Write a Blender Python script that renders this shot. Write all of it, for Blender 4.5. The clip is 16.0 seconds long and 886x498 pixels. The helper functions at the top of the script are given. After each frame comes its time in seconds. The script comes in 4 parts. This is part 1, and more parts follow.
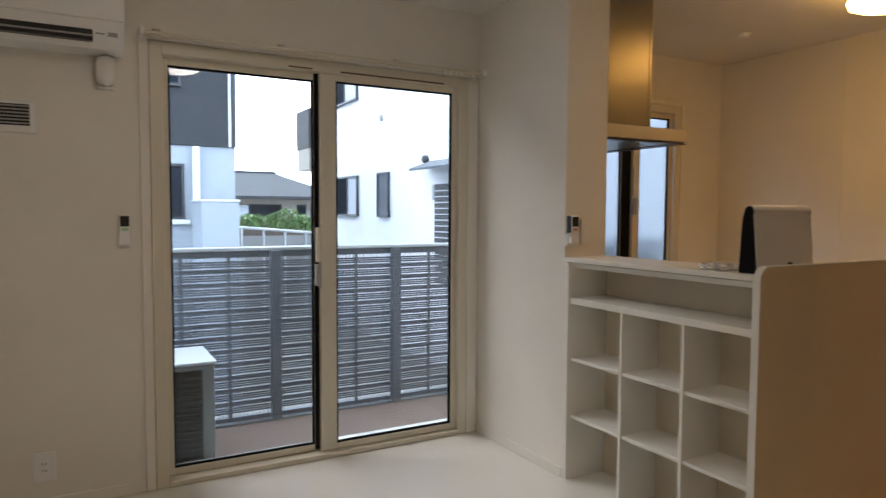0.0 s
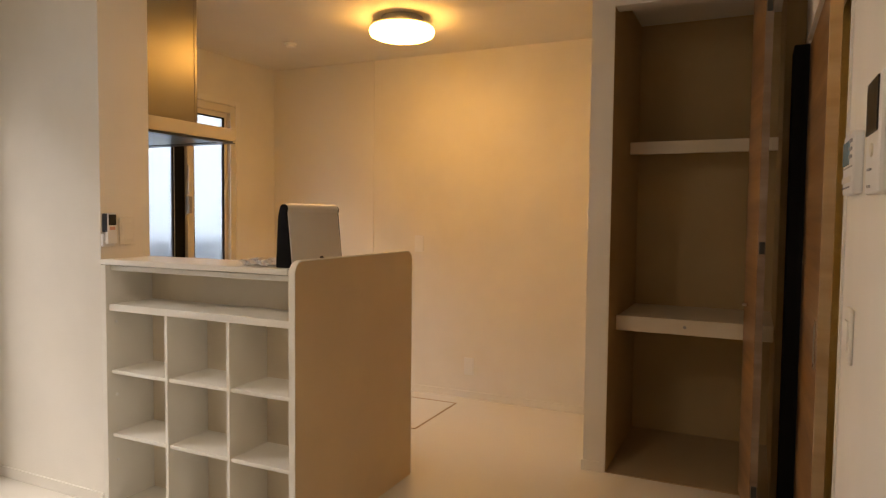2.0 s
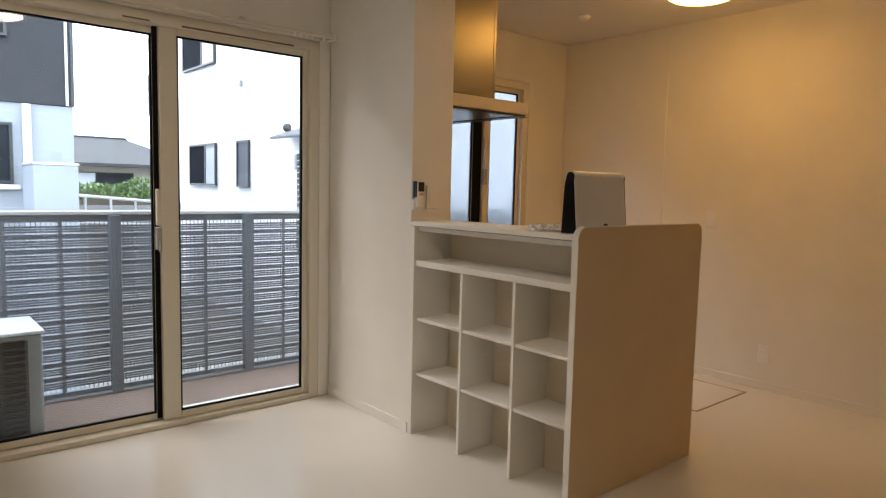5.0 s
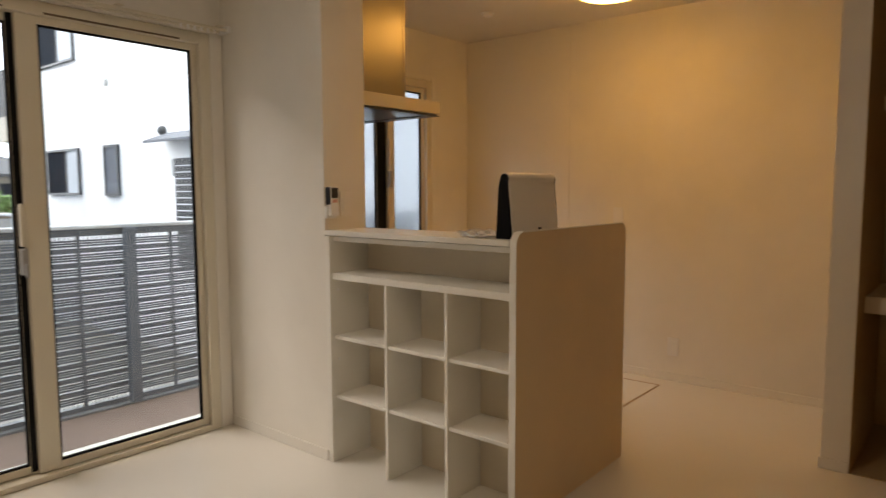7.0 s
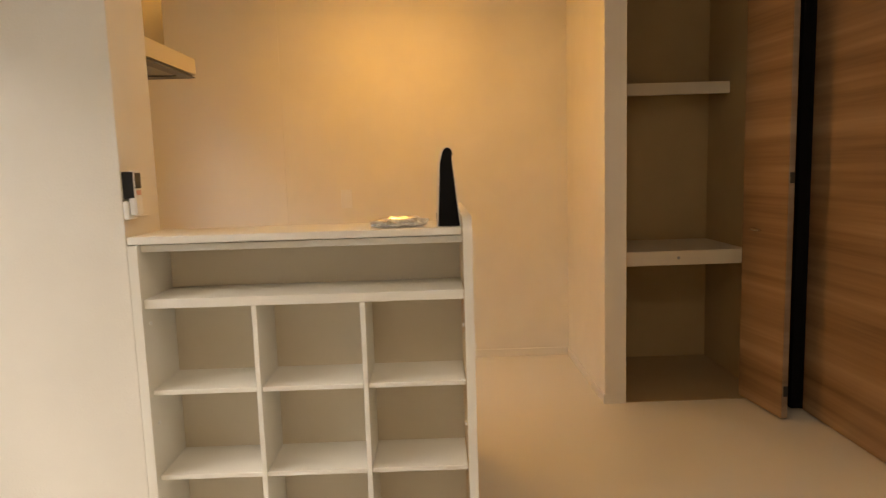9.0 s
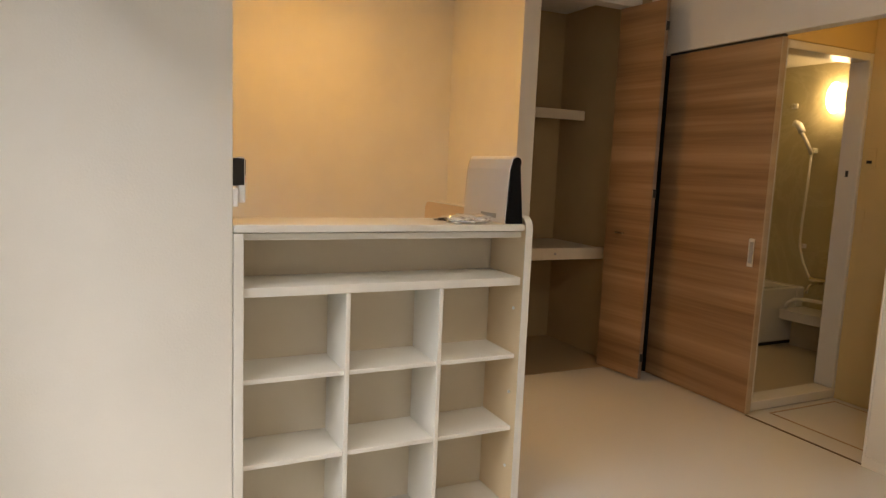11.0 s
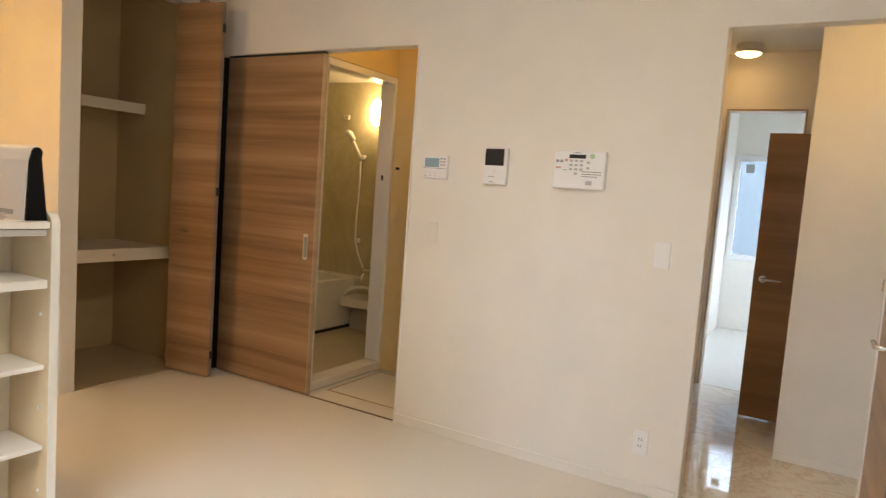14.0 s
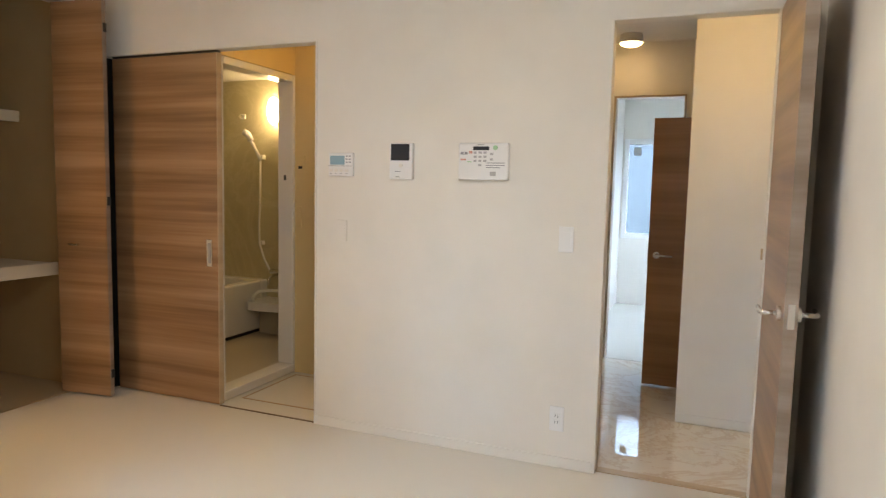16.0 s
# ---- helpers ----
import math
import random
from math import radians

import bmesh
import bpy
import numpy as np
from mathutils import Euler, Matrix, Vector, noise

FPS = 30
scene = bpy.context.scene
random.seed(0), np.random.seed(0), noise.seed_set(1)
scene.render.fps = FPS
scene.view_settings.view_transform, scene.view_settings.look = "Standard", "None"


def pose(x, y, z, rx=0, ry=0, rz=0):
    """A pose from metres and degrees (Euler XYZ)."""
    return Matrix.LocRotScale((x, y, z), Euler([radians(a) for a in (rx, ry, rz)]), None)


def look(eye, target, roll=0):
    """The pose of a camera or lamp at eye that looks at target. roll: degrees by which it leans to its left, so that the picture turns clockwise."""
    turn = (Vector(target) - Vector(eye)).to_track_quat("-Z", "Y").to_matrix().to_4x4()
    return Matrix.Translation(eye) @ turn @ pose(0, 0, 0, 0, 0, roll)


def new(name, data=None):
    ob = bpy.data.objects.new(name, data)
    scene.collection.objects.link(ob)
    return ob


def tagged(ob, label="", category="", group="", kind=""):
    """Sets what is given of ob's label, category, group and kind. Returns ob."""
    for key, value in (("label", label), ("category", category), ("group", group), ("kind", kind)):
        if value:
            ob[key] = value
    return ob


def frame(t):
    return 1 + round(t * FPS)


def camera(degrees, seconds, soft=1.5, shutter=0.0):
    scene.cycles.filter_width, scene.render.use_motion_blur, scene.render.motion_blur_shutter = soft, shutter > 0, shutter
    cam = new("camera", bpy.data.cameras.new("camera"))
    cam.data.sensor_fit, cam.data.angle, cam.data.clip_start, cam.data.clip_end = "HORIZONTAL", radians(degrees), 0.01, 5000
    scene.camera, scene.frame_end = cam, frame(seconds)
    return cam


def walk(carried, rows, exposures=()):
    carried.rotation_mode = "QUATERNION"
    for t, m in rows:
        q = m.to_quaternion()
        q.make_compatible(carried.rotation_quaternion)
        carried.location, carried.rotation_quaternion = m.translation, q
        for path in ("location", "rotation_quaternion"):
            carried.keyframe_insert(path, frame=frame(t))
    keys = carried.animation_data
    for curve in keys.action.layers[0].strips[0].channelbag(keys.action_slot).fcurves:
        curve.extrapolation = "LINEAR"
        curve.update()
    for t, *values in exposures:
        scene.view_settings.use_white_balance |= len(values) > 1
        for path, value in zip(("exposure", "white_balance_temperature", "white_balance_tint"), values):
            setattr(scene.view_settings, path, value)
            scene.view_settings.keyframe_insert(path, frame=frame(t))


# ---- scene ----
cam = camera(67.8, 16.0, soft=1.25, shutter=0.2)
PATH = [
    (0, (0.101, 0.108, 1.284), (1.074, 1.851, 1.171), 0.3),
    (0.5, (0.138, 0.098, 1.281), (1.424, 1.629, 1.213), 0.3),
    (1, (0.167, 0.089, 1.286), (1.678, 1.399, 1.247), 0.4),
    (1.5, (0.192, 0.063, 1.27), (1.87, 1.151, 1.245), 0.4),
    (2, (0.209, 0.035, 1.273), (2.016, 0.885, 1.172), 0.6),
    (2.5, (0.207, 0.032, 1.272), (2.018, 0.873, 1.164), 0.4),
    (3, (0.189, 0.018, 1.27), (1.931, 0.993, 1.138), -0.7),
    (3.5, (0.172, 0.005, 1.268), (1.728, 1.252, 1.115), -0.9),
    (4, (0.153, -0.017, 1.241), (1.48, 1.465, 1.038), 0.4),
    (6.5, (0.166, 0.041, 1.232), (1.447, 1.567, 1.055), 1.6),
    (7, (0.187, 0.254, 1.251), (1.721, 1.525, 1.073), -0.2),
    (7.5, (0.201, 0.53, 1.259), (2.018, 1.336, 1.037), 0.0),
    (8, (0.25, 0.884, 1.252), (2.196, 1.266, 0.992), 2.7),
    (8.5, (0.174, 1.236, 1.27), (2.155, 1.318, 1.005), -0.9),
    (9, (0.169, 1.636, 1.249), (2.154, 1.616, 1.005), -1.8),
    (11.5, (0.118, 2.895, 1.288), (1.854, 1.94, 1.016), 2.6),
    (12, (0.06, 2.852, 1.327), (1.767, 1.856, 1.021), 2.2),
    (12.5, (0.055, 2.823, 1.291), (1.538, 1.499, 1.075), 2.1),
    (13, (0.008, 2.79, 1.29), (1.295, 1.27, 1.107), 3.7),
    (13.5, (-0.027, 2.769, 1.293), (1.122, 1.144, 1.089), 5.0),
    (14, (-0.046, 2.755, 1.269), (0.959, 1.035, 1.09), 4.2),
    (14.5, (-0.06, 2.762, 1.25), (0.743, 0.939, 1.068), 3.2),
    (15, (-0.043, 2.766, 1.263), (0.582, 0.878, 1.052), 2.4),
    (15.5, (-0.043, 2.772, 1.279), (0.583, 0.884, 1.066), 0.9),
    (16, (-0.027, 2.794, 1.279), (0.717, 0.948, 1.092), 1.3),
]
EXPOSURES = [
    (0.0, 0.85, 6620, 15),
    (0.5, 0.73, 6820, 16),
    (1.0, 0.83, 7120, 18),
    (1.5, 1.15, 7580, 20),
    (2.0, 1.52, 7880, 19),
    (3.0, 1.73, 7780, 18),
    (4.0, 1.45, 7280, 17),
    (6.5, 0.95, 7620, 17),
    (7.0, 1.0, 8120, 18),
    (7.5, 1.35, 8720, 18),
    (8.5, 1.72, 8540, 17),
    (9.0, 1.68, 8450, 17),
    (11.5, 1.62, 7050, 15),
    (12.5, 1.90, 7120, 15),
    (13.0, 2.12, 6960, 14),
    (14.0, 2.24, 6760, 13),
    (16.0, 2.23, 6220, 11),
]
walk(cam, [(t, look(eye, target, roll)) for t, eye, target, roll in PATH], EXPOSURES)

# ---------------------------------------------------------------- world, sun, lamps
world = bpy.data.worlds.new("overcast_sky")
scene.world = world
world.use_nodes = True
wn = world.node_tree
sky = wn.nodes.new("ShaderNodeTexSky")
sky.sky_type = "NISHITA"
sky.sun_disc = False
sky.sun_elevation = radians(38)
sky.sun_rotation = radians(-30)
sky.air_density, sky.dust_density, sky.ozone_density = 0.6, 6.0, 0.6
cloud = wn.nodes.new("ShaderNodeMix")
cloud.data_type = "RGBA"
cloud.inputs[0].default_value = 0.93
cloud.inputs[7].default_value = (15.7, 19.2, 24.0, 1)
wn.links.new(sky.outputs[0], cloud.inputs[6])
wn.links.new(cloud.outputs[2], wn.nodes["Background"].inputs[0])
wn.nodes["Background"].inputs[1].default_value = 0.15

sun_data = bpy.data.lights.new("sun", "SUN")
sun_data.energy, sun_data.angle, sun_data.color = 1.5, radians(45), (0.96, 0.98, 1.0)
sun = new("sun", sun_data)
sun.matrix_world = look((-6, 11, 10.5), (0, 0, 0))

KITCHEN_GLOW, LIVING_GLOW, BATH_GLOW, HALL_GLOW = 9.3, 8.6, 9.5, 11.0


# ---------------------------------------------------------------- materials
def nodes_of(name):
    m = bpy.data.materials.new(name)
    m.use_nodes = True
    t = m.node_tree
    return m, t, t.nodes["Principled BSDF"]


def noise_at(t, scale, stretch=(1, 1, 1), detail=4.0, source="Object", rough=0.55):
    co = t.nodes.new("ShaderNodeTexCoord")
    mp = t.nodes.new("ShaderNodeMapping")
    mp.inputs["Scale"].default_value = stretch
    nz = t.nodes.new("ShaderNodeTexNoise")
    nz.inputs["Scale"].default_value = scale
    nz.inputs["Detail"].default_value = detail
    nz.inputs["Roughness"].default_value = rough
    t.links.new(co.outputs[source], mp.inputs["Vector"])
    t.links.new(mp.outputs["Vector"], nz.inputs["Vector"])
    return nz


def ramp(t, fac, stops):
    r = t.nodes.new("ShaderNodeValToRGB")
    while len(r.color_ramp.elements) < len(stops):
        r.color_ramp.elements.new(0.5)
    for e, (p, c) in zip(r.color_ramp.elements, stops):
        e.position, e.color = p, (*c, 1)
    t.links.new(fac, r.inputs["Fac"])
    return r.outputs["Color"]


def bump(t, bsdf, height, strength, distance=0.002):
    b = t.nodes.new("ShaderNodeBump")
    b.inputs["Strength"].default_value = strength
    b.inputs["Distance"].default_value = distance
    t.links.new(height, b.inputs["Height"])
    t.links.new(b.outputs["Normal"], bsdf.inputs["Normal"])


def scaled(c, k):
    return tuple(min(1.0, v * k) for v in c)


def surface(name, colour, rough=0.5, metal=0.0, vary=0.06, patch=1.2, grain=220.0, relief=0.12, spec=0.5, stretch=(1, 1, 1)):
    """Painted, moulded or papered surface: broad uneven tone, fine grain, uneven gloss."""
    m, t, b = nodes_of(name)
    broad = noise_at(t, patch, stretch, 3.0)
    t.links.new(ramp(t, broad.outputs["Fac"], [(0.3, scaled(colour, 1 - vary)), (0.7, scaled(colour, 1 + vary))]), b.inputs["Base Color"])
    fine = noise_at(t, grain, stretch, 3.0)
    bump(t, b, fine.outputs["Fac"], relief)
    rr = t.nodes.new("ShaderNodeMapRange")
    rr.inputs["To Min"].default_value = max(0.02, rough - 0.06)
    rr.inputs["To Max"].default_value = min(1.0, rough + 0.06)
    t.links.new(broad.outputs["Fac"], rr.inputs["Value"])
    t.links.new(rr.outputs["Result"], b.inputs["Roughness"])
    b.inputs["Metallic"].default_value = metal
    b.inputs["Specular IOR Level"].default_value = spec
    return m


def wood(name, dark, mid, light, rough=0.32):
    """Veneer with its grain lying level across the panel."""
    m, t, b = nodes_of(name)
    bands = noise_at(t, 1.0, (0.35, 0.35, 9.0), 3.0, rough=0.5)
    bands.inputs["Distortion"].default_value = 0.12
    streak = noise_at(t, 1.0, (1.4, 1.4, 60.0), 5.0, rough=0.6)
    mix = t.nodes.new("ShaderNodeMath")
    mix.operation = "MULTIPLY_ADD"
    mix.inputs[1].default_value = 0.20
    t.links.new(streak.outputs["Fac"], mix.inputs[0])
    sc = t.nodes.new("ShaderNodeMath")
    sc.operation = "MULTIPLY"
    sc.inputs[1].default_value = 0.80
    t.links.new(bands.outputs["Fac"], sc.inputs[0])
    t.links.new(sc.outputs[0], mix.inputs[2])
    t.links.new(ramp(t, mix.outputs[0], [(0.36, dark), (0.5, mid), (0.64, light)]), b.inputs["Base Color"])
    bump(t, b, streak.outputs["Fac"], 0.15, 0.001)
    b.inputs["Roughness"].default_value = rough
    return m


def emitter(name, colour, strength):
    m, t, b = nodes_of(name)
    b.inputs["Base Color"].default_value = (0.9, 0.9, 0.88, 1)
    b.inputs["Emission Color"].default_value = (*colour, 1)
    b.inputs["Emission Strength"].default_value = strength
    return m


def clear_glass(name, tint=(0.94, 0.97, 0.97)):
    m, t, b = nodes_of(name)
    out = t.nodes["Material Output"]
    tr = t.nodes.new("ShaderNodeBsdfTransparent")
    tr.inputs["Color"].default_value = (*tint, 1)
    gl = t.nodes.new("ShaderNodeBsdfGlossy")
    gl.inputs["Roughness"].default_value = 0.005
    fr = t.nodes.new("ShaderNodeFresnel")
    fr.inputs["IOR"].default_value = 1.5
    mx = t.nodes.new("ShaderNodeMixShader")
    t.links.new(fr.outputs[0], mx.inputs[0])
    t.links.new(tr.outputs[0], mx.inputs[1])
    t.links.new(gl.outputs[0], mx.inputs[2])
    t.links.new(mx.outputs[0], out.inputs["Surface"])
    return m


def frosted_glass(name, tint=(0.29, 0.325, 0.345), rough=0.55):
    m, t, b = nodes_of(name)
    b.inputs["Base Color"].default_value = (*tint, 1)
    b.inputs["Transmission Weight"].default_value = 1.0
    b.inputs["Roughness"].default_value = rough
    b.inputs["IOR"].default_value = 1.2
    bump(t, b, noise_at(t, 260, detail=2.0).outputs["Fac"], 0.25)
    return m


def marble(name, base, vein, rough, scale=5.0):
    m, t, b = nodes_of(name)
    warp = noise_at(t, scale, (1, 1, 1), 9.0, rough=0.7)
    warp.inputs["Distortion"].default_value = 1.6
    t.links.new(ramp(t, warp.outputs["Fac"], [(0.30, scaled(base, 0.90)), (0.455, base), (0.5, vein), (0.525, base)]), b.inputs["Base Color"])
    b.inputs["Roughness"].default_value = rough
    b.inputs["Specular IOR Level"].default_value = 0.75
    return m


WALLPAPER = surface("wallpaper", (0.83, 0.80, 0.735), 0.85, vary=0.035, patch=2.6, grain=150, relief=0.45, spec=0.25)
CEIL_PAPER = surface("ceiling_paper", (0.80, 0.775, 0.72), 0.9, vary=0.03, patch=1.8, grain=150, relief=0.4, spec=0.2)
FLOORING = surface("pale_flooring", (0.735, 0.713, 0.652), 0.21, vary=0.012, patch=0.9, grain=240, relief=0.015)
# Room wallpaper tinted yellow; the washroom lamp's warm light is in the colour.
WASH_LIT_PAPER = surface("lamp_tinted_wallpaper", (0.68, 0.53, 0.26), 0.85, vary=0.03, patch=2.6, grain=150, relief=0.45, spec=0.25)
# Wallpaper browned so that the closet's warm shade sits in its colour.
CLOSET_SHADE_PAPER = surface("closet_shade_paper", (0.52, 0.385, 0.21), 0.8, vary=0.06, patch=2.5, grain=300, relief=0.2, spec=0.2)
# Room flooring in a darker tan, the closet's shade put into it.
CLOSET_FLOOR_SHADE = surface("closet_floor_shaded", (0.46, 0.345, 0.20), 0.5, vary=0.05, patch=2.0, grain=200, relief=0.05)
HATCH_EDGE = surface("hatch_edge", (0.40, 0.285, 0.175), 0.5, vary=0.05)
WHITE_BOARD = surface("white_melamine", (0.83, 0.81, 0.745), 0.42, vary=0.02, grain=300, relief=0.05)
BEIGE_BOARD = surface("beige_melamine", (0.74, 0.66, 0.53), 0.45, vary=0.04, patch=3.0, grain=260, relief=0.12)
TRIM_WHITE = surface("trim_white", (0.83, 0.80, 0.735), 0.5, vary=0.02, grain=200, relief=0.05)
SASH = surface("sash_cream", (0.73, 0.68, 0.56), 0.4, vary=0.03, grain=240, relief=0.06)
SLOT_BROWN = surface("brown_seal", (0.16, 0.115, 0.07), 0.6, vary=0.1)
# Black for gaskets; also painted shade at meeting stiles and the folding gap.
SASH_DARK = surface("gasket_and_shade_black", (0.010, 0.010, 0.011), 0.8, vary=0.1, spec=0.08)
GLOSS_PANEL = surface("enamelled_panel", (0.84, 0.81, 0.745), 0.34, vary=0.02, spec=0.35, patch=2.0, grain=240, relief=0.02)
PLASTIC = surface("white_plastic", (0.86, 0.86, 0.85), 0.35, vary=0.02, grain=350, relief=0.04)
CASE_BLACK = surface("matt_black_vinyl", (0.006, 0.006, 0.007), 0.7, vary=0.1, spec=0.1)
GREY_PLASTIC = surface("grey_plastic", (0.35, 0.35, 0.34), 0.45, vary=0.04)
BLACK_PLASTIC = surface("black_plastic", (0.010, 0.010, 0.011), 0.35, vary=0.1)
LCD = surface("lcd_blue", (0.28, 0.43, 0.52), 0.25, vary=0.05)
KEY_GREY = surface("pale_key", (0.50, 0.50, 0.50), 0.5, vary=0.03)
INK = surface("grey_print", (0.36, 0.36, 0.38), 0.6, vary=0.03)
INK_RED = surface("red_print", (0.72, 0.40, 0.34), 0.6, vary=0.03)
INK_GREEN = surface("green_print", (0.42, 0.66, 0.38), 0.6, vary=0.03)
STEEL = surface("brushed_steel", (0.30, 0.275, 0.235), 0.38, metal=1.0, vary=0.03, patch=3, grain=300, relief=0.0)
steel_nodes = STEEL.node_tree
grain_way = steel_nodes.nodes.new("ShaderNodeTangent")
grain_way.direction_type, grain_way.axis = "RADIAL", "Z"
steel_nodes.links.new(grain_way.outputs[0], steel_nodes.nodes["Principled BSDF"].inputs["Tangent"])
steel_nodes.nodes["Principled BSDF"].inputs["Anisotropic"].default_value = 0.5
HOOD_LIP = surface("hood_lip_paint", (0.62, 0.57, 0.48), 0.35, metal=0.3, vary=0.03)
HOOD_DARK = surface("hood_filter", (0.13, 0.135, 0.14), 0.28, metal=0.6, vary=0.1)
CHROME = surface("satin_chrome", (0.72, 0.71, 0.68), 0.18, metal=1.0, vary=0.03)
WOOD_DOOR = wood("walnut_veneer", (0.195, 0.103, 0.047), (0.335, 0.196, 0.099), (0.465, 0.298, 0.168))
WOOD_DARK = wood("dark_walnut_veneer", (0.27, 0.128, 0.042), (0.36, 0.175, 0.060), (0.44, 0.225, 0.085))
WOOD_EDGE = wood("pale_edge_band", (0.42, 0.31, 0.19), (0.50, 0.38, 0.245), (0.56, 0.44, 0.29))
WOOD_GREY = wood("greyed_veneer", (0.22, 0.165, 0.12), (0.31, 0.24, 0.185), (0.40, 0.325, 0.26))
HALL_FLOOR = marble("hall_marble_sheet", (0.84, 0.78, 0.68), (0.70, 0.585, 0.46), 0.02, 2.4)
BATH_PANEL = marble("bath_wall_panel", (0.56, 0.50, 0.30), (0.62, 0.56, 0.37), 0.32, 1.6)
BATH_FLOOR = surface("bath_floor", (0.44, 0.38, 0.27), 0.4, vary=0.05)
BATH_WHITE = surface("bath_white", (0.78, 0.76, 0.70), 0.22, vary=0.02)
VINYL_GREY = surface("silver_vinyl", (0.80, 0.785, 0.75), 0.38, vary=0.03, grain=500, relief=0.15)
FOIL = surface("crumpled_foil", (0.88, 0.85, 0.82), 0.2, metal=0.75, vary=0.2, patch=40)
RAIL_GREY = surface("rail_powder_grey", (0.103, 0.117, 0.138), 0.5, metal=0.2, vary=0.06)
RAIL_CAP = surface("rail_cap_alu", (0.52, 0.55, 0.58), 0.4, metal=0.5, vary=0.04)
DECK = surface("balcony_sheet", (0.20, 0.135, 0.105), 0.7, vary=0.08, patch=3, grain=90, relief=0.3)
CURB_GREY = surface("curb_concrete", (0.16, 0.17, 0.18), 0.8, vary=0.06)
# Darker copy of the unit enamel, with the shade on its front painted in.
UNIT_FRONT_SHADE = surface("unit_front_enamel_shaded", (0.20, 0.21, 0.215), 0.45, vary=0.03)
PANEL_TAN = surface("tan_melamine", (0.76, 0.59, 0.375), 0.45, vary=0.04, patch=3.0, grain=260, relief=0.12)
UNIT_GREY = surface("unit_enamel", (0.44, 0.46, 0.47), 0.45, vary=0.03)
STUCCO_WHITE = surface("white_stucco", (0.80, 0.82, 0.84), 0.9, vary=0.03, patch=0.5, grain=60, relief=0.5)
CLADDING_DARK = surface("dark_cladding", (0.022, 0.025, 0.030), 0.7, vary=0.12, patch=0.8, grain=40, relief=0.4)
SIDING = surface("pale_siding", (0.33, 0.37, 0.41), 0.75, vary=0.04, patch=1.0, grain=50, relief=0.3)
# Colour of the backdrop added outside the bedroom window.
BACKDROP_SLATE = surface("backdrop_slate_blue", (0.185, 0.205, 0.22), 0.75, vary=0.05, patch=1.0, grain=50, relief=0.3)
ROOF_TILE = surface("roof_tile", (0.035, 0.037, 0.040), 0.85, vary=0.15, patch=1.0, grain=8, relief=0.6)
HOUSE_WALL = surface("house_render", (0.34, 0.32, 0.28), 0.85, vary=0.08)
ALU_DARK = surface("dark_aluminium", (0.05, 0.055, 0.06), 0.4, metal=0.4, vary=0.05)
DARK_PANE = surface("dark_window_pane", (0.022, 0.027, 0.034), 0.6, vary=0.15, patch=2.0, relief=0.0, spec=0.0)
DULL_PANE = surface("frosted_grey_pane", (0.115, 0.13, 0.155), 0.5, vary=0.08, patch=2.0, relief=0.05, spec=0.1)
CURTAIN = surface("pale_curtain", (0.50, 0.55, 0.60), 0.85, vary=0.08)
GROUND = surface("gravel_ground", (0.22, 0.21, 0.19), 0.95, vary=0.12, patch=0.4, grain=30, relief=0.8)
LEAF = surface("hedge_leaf", (0.07, 0.13, 0.035), 0.6, vary=0.35, patch=4.0)
FENCE_WHITE = surface("fence_alu", (0.66, 0.68, 0.70), 0.5, vary=0.04)
SOIL_WALL = surface("garden_wall", (0.16, 0.13, 0.11), 0.9, vary=0.15)
GLASS = clear_glass("window_glass")
FROST = frosted_glass("frosted_glass", rough=0.34)
FROST_BLUE = frosted_glass("blue_frosted_glass", (0.33, 0.37, 0.39), 0.22)
KITCHEN_LAMP = emitter("kitchen_lamp_glow", (1.0, 0.54, 0.132), KITCHEN_GLOW)
LIVING_LAMP = emitter("living_lamp_glow", (1.0, 0.91, 0.79), LIVING_GLOW)
BATH_LAMP = emitter("bath_lamp_glow", (1.0, 0.70, 0.34), BATH_GLOW)
WASH_LAMP = emitter("washroom_lamp_glow", (1.0, 0.60, 0.18), 9.0)
CORRIDOR_LAMP = emitter("corridor_lamp_glow", (1.0, 0.62, 0.24), 4.0)
HALL_LAMP = emitter("hall_lamp_glow", (1.0, 0.64, 0.26), HALL_GLOW)


# ---------------------------------------------------------------- builders
def add_box(bm, x0, x1, y0, y1, z0, z1, bevel=0.0):
    got = bmesh.ops.create_cube(bm, size=1.0)["verts"]
    for v in got:
        v.co = Vector((x0 + (v.co.x + 0.5) * (x1 - x0), y0 + (v.co.y + 0.5) * (y1 - y0), z0 + (v.co.z + 0.5) * (z1 - z0)))
    if bevel > 0:
        edges = {e for v in got for e in v.link_edges}
        bmesh.ops.bevel(bm, geom=list(edges), offset=bevel, segments=2, affect="EDGES", profile=0.5)
    return bm


def box(x0, x1, y0, y1, z0, z1, bevel=0.0):
    return add_box(bmesh.new(), x0, x1, y0, y1, z0, z1, bevel)


def add_round(bm, centre, radius, depth, axis="Z", sides=24, top=None):
    rot = {"Z": Matrix(), "X": Matrix.Rotation(radians(90), 4, "Y"), "Y": Matrix.Rotation(radians(90), 4, "X")}[axis]
    bmesh.ops.create_cone(bm, cap_ends=True, segments=sides, radius1=radius, radius2=radius if top is None else top, depth=depth,
                          matrix=Matrix.Translation(centre) @ rot)
    return bm


def round_bar(centre, radius, depth, axis="Z", sides=24, top=None):
    return add_round(bmesh.new(), centre, radius, depth, axis, sides, top)


